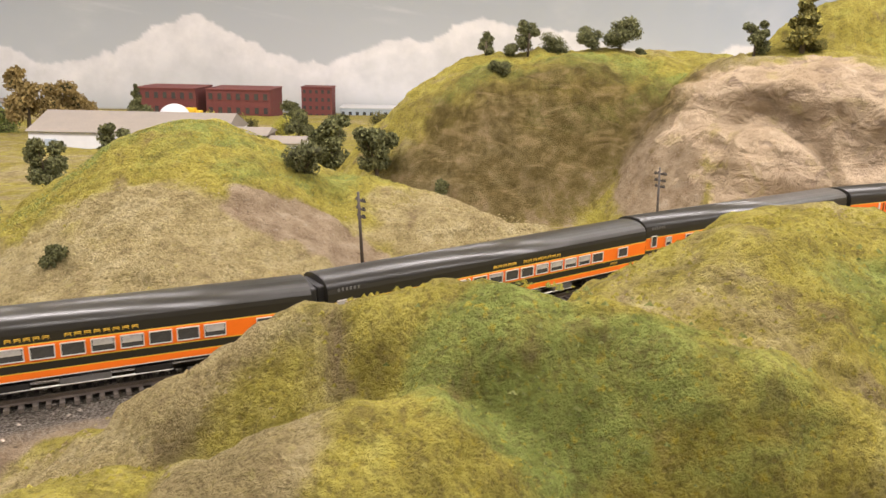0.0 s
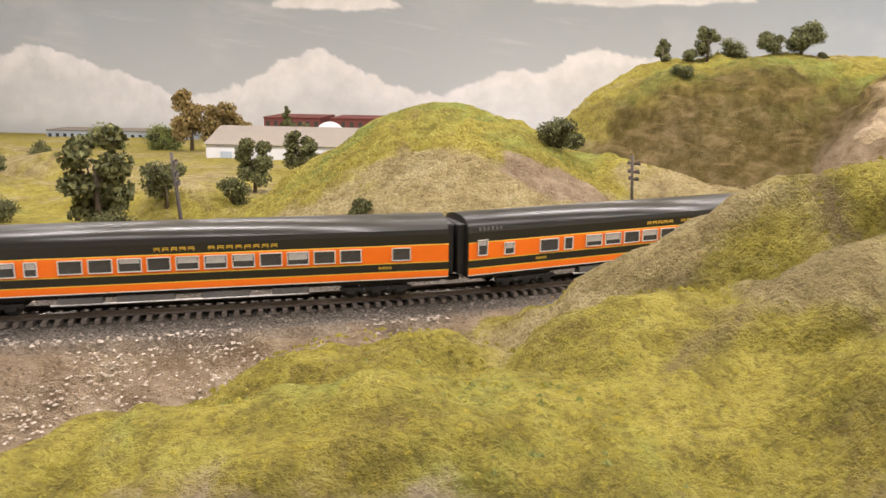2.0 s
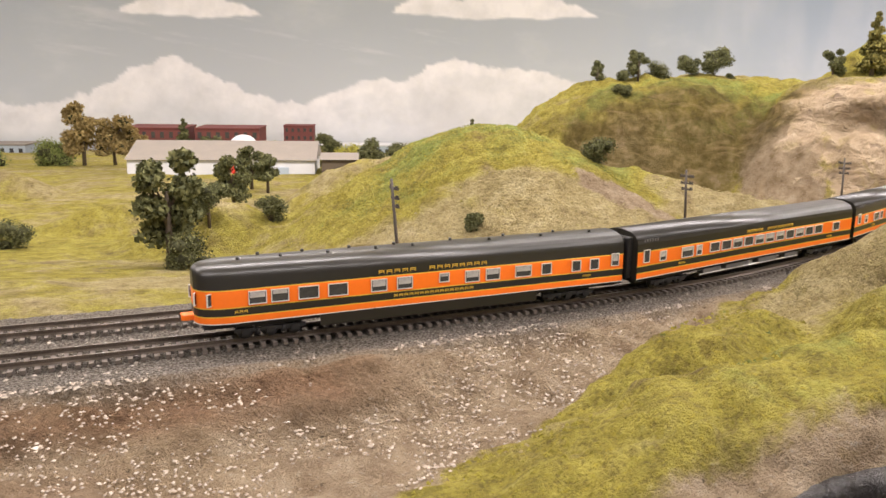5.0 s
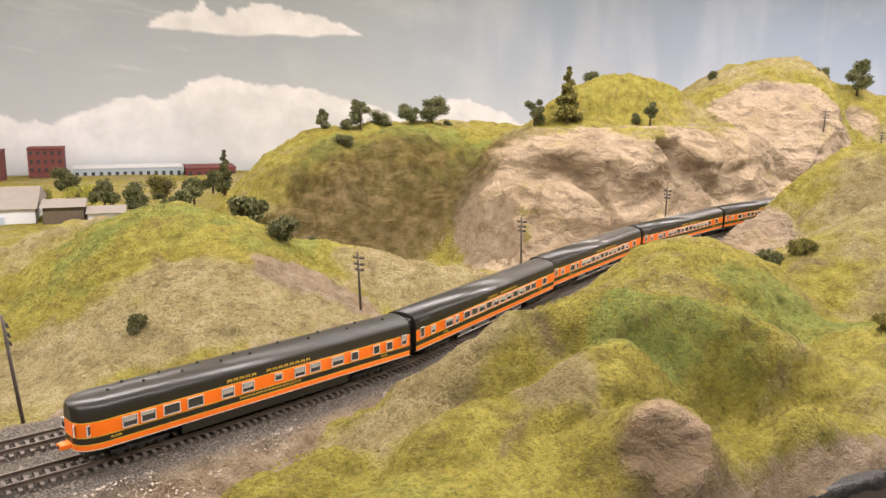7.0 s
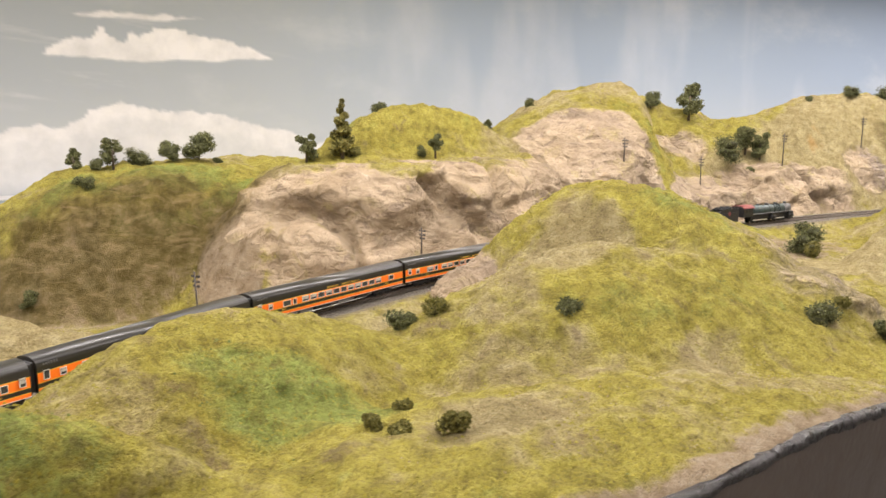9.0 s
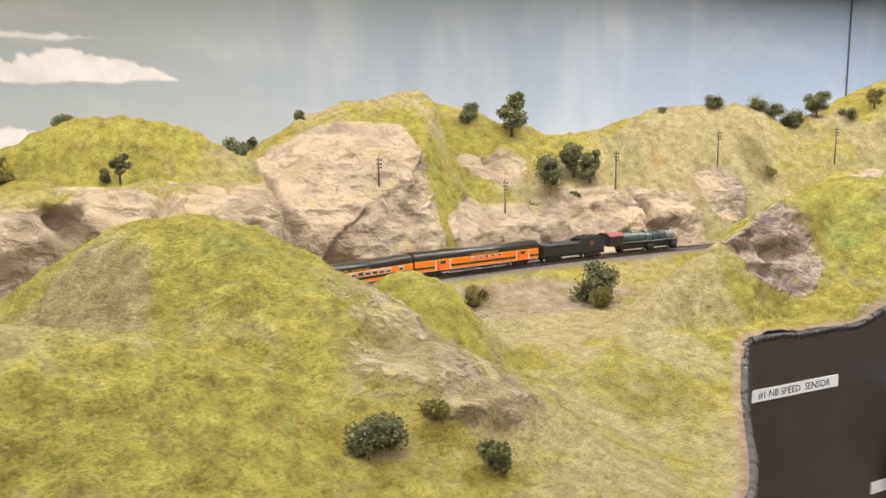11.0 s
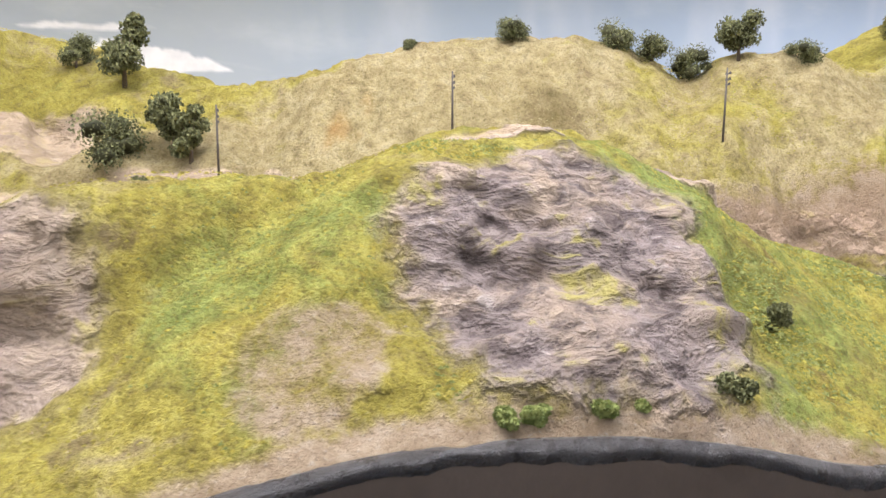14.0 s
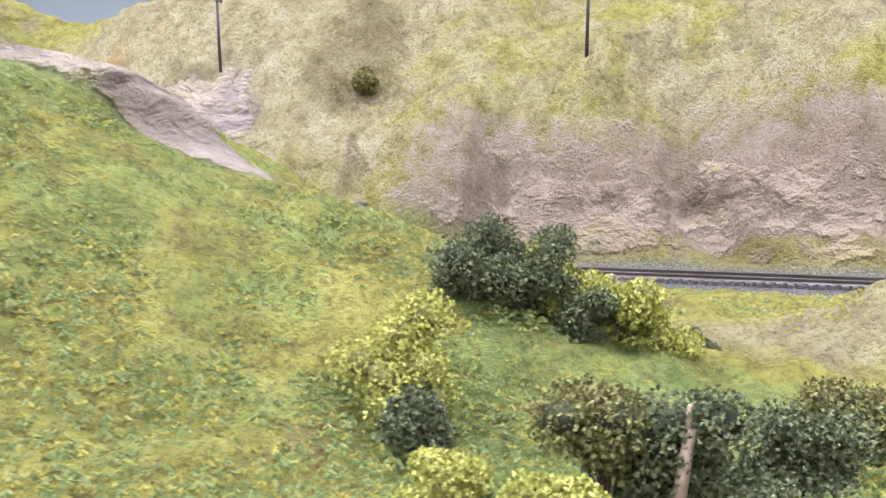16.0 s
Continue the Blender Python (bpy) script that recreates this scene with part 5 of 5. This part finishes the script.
# ---- signs and throttles on the fascia ----
SIGNWHITE = simple("white_sign_plastic", (0.84, 0.83, 0.82), 0.4, vary=0.04, scale=20)
SIGNBLACK = simple("black_sign_plastic", (0.015, 0.015, 0.018), 0.35, vary=0.2, scale=20)
BLUEBOX = simple("blue_enamel", (0.035, 0.20, 0.40), 0.38, vary=0.15, scale=25)
NAVY = simple("navy_side_panel", (0.012, 0.014, 0.030), 0.4, vary=0.2, scale=25)
REDCAP = simple("red_button", (0.70, 0.02, 0.03), 0.3, vary=0.08)
BLUECAP = simple("blue_button", (0.03, 0.09, 0.35), 0.3, vary=0.08)
CHROME = simple("knob_metal", (0.70, 0.70, 0.70), 0.25, 0.9, vary=0.1)
WOOD = simple("plywood_block", (0.075, 0.060, 0.048), 0.8, vary=0.3, scale=40)


def fascia_pose(x, z, out=.006):
    s = (edge_y(x + .02) - edge_y(x - .02)) / .04
    return pose(x, edge_y(x) - out, z, 0, 0, math.degrees(math.atan(s)))


def words(text, size, x, y, z, mat, parent, name="lettering", thick=0.0, out=0.0):
    """Text as a mesh, upright on the face that looks towards -y."""
    cu = bpy.data.curves.new(name, "FONT")
    cu.body, cu.size, cu.extrude, cu.offset = text, size, .0002, thick
    cu.align_x, cu.align_y, cu.resolution_u = "CENTER", "CENTER", 3
    tmp = bpy.data.objects.new(name, cu)
    me = bpy.data.meshes.new_from_object(tmp)
    bpy.data.objects.remove(tmp)
    me.materials.append(mat)
    ob = new(name, me)
    ob.parent, ob.matrix_basis = parent, pose(x, y - out, z, 90, 0, 0)
    return ob


def sign(x, z, w, h, plate, ink, label, text, size, arrow=0, screws=True, border=False, ty=0.0):
    ob = empty("sign", label, "sign", "signs on the fascia", m=fascia_pose(x, z, .0048))
    bm = bmesh.new()
    box(bm, -w / 2, -.0022, -h / 2, w / 2, .0008, h / 2, 0, .0003)
    part("plate", bm, plate, ob)
    words(text, size, 0, -.0024, ty, ink, ob)
    if border:
        bm = bmesh.new()
        box(bm, -w / 2, -.0026, h / 2 - .0012, w / 2, -.0020, h / 2 + .0004)
        box(bm, -w / 2 - .0004, -.0026, -h / 2, -w / 2 + .0008, -.0020, h / 2)
        part("white_edge", bm, SIGNWHITE, ob)
    if arrow:
        bm = bmesh.new()
        d = arrow
        def bar(p, q):
            rod(bm, (p[0] * d, -.0025, p[1]), (q[0] * d, -.0025, q[1]), .00045, n=6)
        zz = -h * .24
        pts = [(-.017, zz + .0020), (.010, zz + .0020), (.010, zz + .0048), (.020, zz), (.010, zz - .0048), (.010, zz - .0020), (-.017, zz - .0020), (-.022, zz - .0055), (-.027, zz - .0055), (-.0225, zz), (-.027, zz + .0055), (-.022, zz + .0055), (-.017, zz + .0020)]
        for p, q in zip(pts, pts[1:]):
            bar(p, q)
        part("arrow", bm, ink, ob)
    if screws:
        for sx in (-1, 1):
            bm = bmesh.new()
            rod(bm, (sx * (w / 2 - .012), -.0021, -h * .08), (sx * (w / 2 - .012), -.0038, -h * .08), .0035, .0028, 14)
            part("screw", bm, GREY, ob)
    return ob


sign(1.745, -.124, .186, .0185, SIGNWHITE, BLACK, "white strip label reading number one NB speed sensor", "#1 NB SPEED  SENSOR", .0150, screws=False)
sign(2.052, -.163, .142, .048, SIGNBLACK, SIGNWHITE, "black engraved plate reading south bound with an arrow", "SOUTH BOUND", .0160, arrow=-1, border=True, ty=.011)
sign(2.448, -.152, .150, .052, SIGNWHITE, BLACK, "white engraved plate reading north bound with an arrow", "NORTH BOUND", .0168, arrow=1, ty=.012)
sign(2.02, -.325, .16, .02, SIGNWHITE, BLACK, "white strip label below the throttles", "", .012, screws=False)


def throttle(x, z, label):
    """A blue throttle box with two push buttons, a dial and a knob, on a bracket."""
    ob = empty("throttle_box", label, "throttle", "throttle boxes", m=fascia_pose(x, z, .010))
    bm = bmesh.new()
    box(bm, -.050, -.078, -.118, .050, -.002, -.004, 0, .001)
    part("side_panel", bm, NAVY, ob, "navy side panels")
    bm = bmesh.new()
    box(bm, -.051, -.0795, -.0042, .051, -.001, 0, 0, .0012)
    box(bm, -.051, -.0815, -.119, .051, -.0785, -.0005, 0, .0012)
    part("cover", bm, BLUEBOX, ob, "bright blue folded metal cover")
    for px, mat, nm in ((-.020, REDCAP, "red_button"), (.028, BLUECAP, "blue_button")):
        bm = bmesh.new()
        rod(bm, (px, -.045, 0), (px, -.045, .0075), .0068, .0062, 20)
        part("push_button", bm, mat, ob, nm.replace("_", " "))
    bm = bmesh.new()
    rod(bm, (-.028, -.030, 0), (-.028, -.030, .0010), .0038, n=16)
    part("lamp_hole", bm, GREY, ob)
    words("SPEED", .007, 0, -.0818, -.032, SIGNWHITE, ob)
    for k in range(11):
        a = radians(215 - k * 25)
        bm = bmesh.new()
        p = (.024 * math.cos(a), -.0817, -.068 + .024 * math.sin(a))
        q = (.030 * math.cos(a), -.0817, -.068 + .030 * math.sin(a))
        rod(bm, p, q, .0009, n=6)
        part("dial_mark", bm, SIGNWHITE, ob)
    knob = bmesh.new()
    rod(knob, (0, -.082, -.068), (0, -.090, -.068), .019, .017, 28)
    rod(knob, (0, -.090, -.068), (0, -.108, -.068), .0145, .0135, 28)
    k = part("knob", knob, BLACK, ob, "black skirted knob")
    bm = bmesh.new()
    rod(bm, (0, -.1082, -.068), (0, -.1095, -.068), .012, n=28)
    part("cap", bm, CHROME, k)
    for sz in (-.03, -.09):
        bm = bmesh.new()
        rod(bm, (-.0500, -.066, sz), (-.0515, -.066, sz), .0032, n=12)
        part("screw", bm, CHROME, ob)
    bm = bmesh.new()
    box(bm, -.098, -.036, -.16, -.066, -.002, -.058, 0, .001)
    part("bracket_block", bm, WOOD, ob, "wooden mounting block")
    bm = bmesh.new()
    vs = [(-.066, -.030), (-.052, -.026), (-.030, -.026), (.0, -.050), (.0, -.082), (-.066, -.082)]
    a = [bm.verts.new((-.060 + .0, -.036 + (px + .066) * -.9, -.04 + pz)) for px, pz in vs]
    b = [bm.verts.new((-.064 + .0, -.036 + (px + .066) * -.9, -.04 + pz)) for px, pz in vs]
    bm.faces.new(a)
    bm.faces.new(b[::-1])
    for i in range(len(a)):
        bm.faces.new((a[i], b[i], b[(i + 1) % len(a)], a[(i + 1) % len(a)]))
    bmesh.ops.recalc_face_normals(bm, faces=bm.faces)
    part("bracket_plate", bm, NAVY, ob, "black bracket plate")
    bm = bmesh.new()
    rod(bm, (-.066, -.044, -.088), (-.067, -.044, -.088), .005, n=14)
    part("bolt", bm, CHROME, ob)
    return ob


throttle(2.073, -.170, "blue throttle box with red and blue buttons on the fascia")
throttle(2.487, -.180, "blue throttle box below the white north bound plate")


# ---- loose cover: foam tufts, gravel and stones ----
def scatter(name, count, x0, x1, depth, accept, size, mat, label, category, seed, tall=1.0, solid=False):
    """Many small pieces strewn over the scenery, as one object of kind stuff."""
    rng = np.random.default_rng(seed)
    x = rng.uniform(x0, x1, count)
    y = edge_y(x) + .004 + rng.uniform(0, 1, count) * depth
    z, cover = surface(x[None], y[None])
    z, cover = z[0], {k: v[0] for k, v in cover.items()}
    keep = accept(x, y, z, cover, (y - line_y(x)) * .86, rng.uniform(0, 1, count))
    x, y, z = x[keep], y[keep], z[keep]
    n = len(x)
    s = size * rng.uniform(.5, 1.4, n)
    if solid:
        shape = np.array([(-1, -.6, 0), (.9, -.7, 0), (.7, .8, 0), (-.7, .7, 0), (-.4, -.3, .8), (.4, -.2, .9), (.2, .4, .7)])
        tri = np.array([(0, 1, 5), (0, 5, 4), (1, 2, 6), (1, 6, 5), (2, 3, 6), (3, 4, 6), (3, 0, 4), (4, 5, 6)])
    else:
        shape = np.array([(-1, 0, 0), (1, 0, 0), (.1, .2, 1), (0, -1, 0), (.1, 1, 0), (.2, -.1, .85), (-.7, .7, 0), (.7, -.6, 0), (-.2, -.1, .9)])
        tri = np.array([(0, 1, 2), (3, 4, 5), (6, 7, 8)])
    a = rng.uniform(0, 6.28, n)
    c, sn = np.cos(a)[:, None], np.sin(a)[:, None]
    p = shape[None] * (1 + rng.uniform(-.3, .3, (n, len(shape), 3))) * s[:, None, None]
    px, py, pz = p[..., 0] * c - p[..., 1] * sn, p[..., 0] * sn + p[..., 1] * c, p[..., 2] * tall
    co = np.stack([px + x[:, None], py + y[:, None], pz + z[:, None] - s[:, None] * .25], -1).reshape(-1, 3)
    f = (tri[None] + (np.arange(n) * len(shape))[:, None, None]).reshape(-1, 3)
    me = bpy.data.meshes.new(name)
    me.vertices.add(len(co))
    me.vertices.foreach_set("co", co.reshape(-1).astype(np.float32))
    me.loops.add(f.size)
    me.loops.foreach_set("vertex_index", f.reshape(-1).astype(np.int32))
    me.polygons.add(len(f))
    me.polygons.foreach_set("loop_start", np.arange(0, f.size, 3, dtype=np.int32))
    me.update(calc_edges=True)
    me.materials.append(mat)
    return tagged(new(name, me), label, category, kind="stuff")


TUFTOLIVE = island("olive_tuft", (0.26, 0.225, 0.05), (0.64, 0.56, 0.13), 0.95, 0.1)
TUFTFRESH = island("fresh_tuft", (0.18, 0.21, 0.06), (0.44, 0.46, 0.17), 0.95, 0.1)
TUFTSTRAW = island("straw_tuft", (0.34, 0.26, 0.12), (0.66, 0.56, 0.32), 0.95, 0.1)
GRAVEL = island("grey_brown_gravel", (0.21, 0.165, 0.125), (0.38, 0.32, 0.255), 0.9, 0.2)
CINDER = island("dark_ballast", (0.13, 0.105, 0.083), (0.34, 0.29, 0.24), 0.9, 0.2)


def grassy(lo, hi):
    return lambda x, y, z, c, d, r: (c["rock"] < .25) & (c["ballast"] < .1) & (c["dirt"] < .45) & (c["lush"] + (r - .5) * .35 > lo) & (c["lush"] + (r - .5) * .35 < hi) & ((d < -.05) | (d > .1))


scatter("grass", 110000, -.6, 3.0, 1.15, grassy(.28, .75), .0013, TUFTOLIVE, "olive and yellow foam tufts over the hills", "grass", 1)
scatter("grass", 80000, -.6, 3.0, 1.0, grassy(.7, 9), .0013, TUFTFRESH, "fresh green foam tufts over the hills", "grass", 2)
scatter("grass", 70000, -.6, 3.0, 1.15, grassy(-9, .32), .0012, TUFTSTRAW, "straw coloured foam tufts on the dry slopes", "grass", 3)
scatter("gravel", 60000, -.9, .6, .5, lambda x, y, z, c, d, r: (d < -.03) & (d > -.30) & (c["dirt"] + (r - .5) * .5 > .5) & (y > edge_y(x) + .07), .0009, GRAVEL, "tan gravel on the bare earth before the track", "gravel", 4, .6, True)
scatter("gravel", 40000, -.9, 2.4, 1.0, lambda x, y, z, c, d, r: (c["ballast"] > .3), .0014, CINDER, "dark brown ballast round the sleepers", "gravel", 5, .6, True)
scatter("gravel", 5000, .9, 2.0, .6, lambda x, y, z, c, d, r: (d < -.05) & (d > -.25) & (x > 1.25) & (x < 1.8), .0018, LEAFOLIVE, "olive weeds on the tan valley floor", "weeds", 6, .7, True)
scatter("grass", 60000, 2.15, 2.85, .75, grassy(.45, 9), .0016, TUFTFRESH, "coarse green foam tufts on the last hill", "grass", 7, .8)
scatter("grass", 22000, 2.15, 2.85, .75, grassy(.2, 9), .0016, TUFTOLIVE, "coarse olive foam tufts on the last hill", "grass", 8, .8)

PALESTONE = island("pale_stone", (0.45, 0.40, 0.34), (0.75, 0.70, 0.62), 0.85, 0.2)
scatter("gravel", 5000, -.75, -.1, .45, lambda x, y, z, c, d, r: (d < -.03) & (d > -.12) & (c["dirt"] > .5) & (r < .009), .0022, PALESTONE, "pale chips of stone lying on the brown earth", "stones", 9, .5, True)

# a broken tan stump among the gully bushes
STUMPWOOD = simple("weathered_stump", (0.36, 0.25, 0.16), 0.9, vary=0.35, scale=200, bumpd=0.001)
sx, sy = 2.674, .836
stump = empty("tree_stump", "broken tan tree stump among the gully bushes", "stump", m=pose(sx, sy, ground_z(sx, sy) - .003, 0, 8, 20))
bm = bmesh.new()
rod(bm, (0, 0, 0), (0, 0, .030), .0022, .0015, 9)
part("trunk", bm, STUMPWOOD, stump)
bm = bmesh.new()
rod(bm, (0, 0, .027), (.003, .001, .034), .0015, .0006, 8)
rod(bm, (0, 0, .028), (-.0015, 0, .036), .0013, .0005, 8)
part("splinter", bm, STUMPWOOD, stump)

# a seam between two boards of the painted wall
bm = bmesh.new()
box(bm, 8.588, 6.13, .30, 8.594, 6.147, CEIL)
tagged(part("trim", bm, GREY), "thin dark seam strip on the painted sky wall", "trim", kind="structure")


motions()
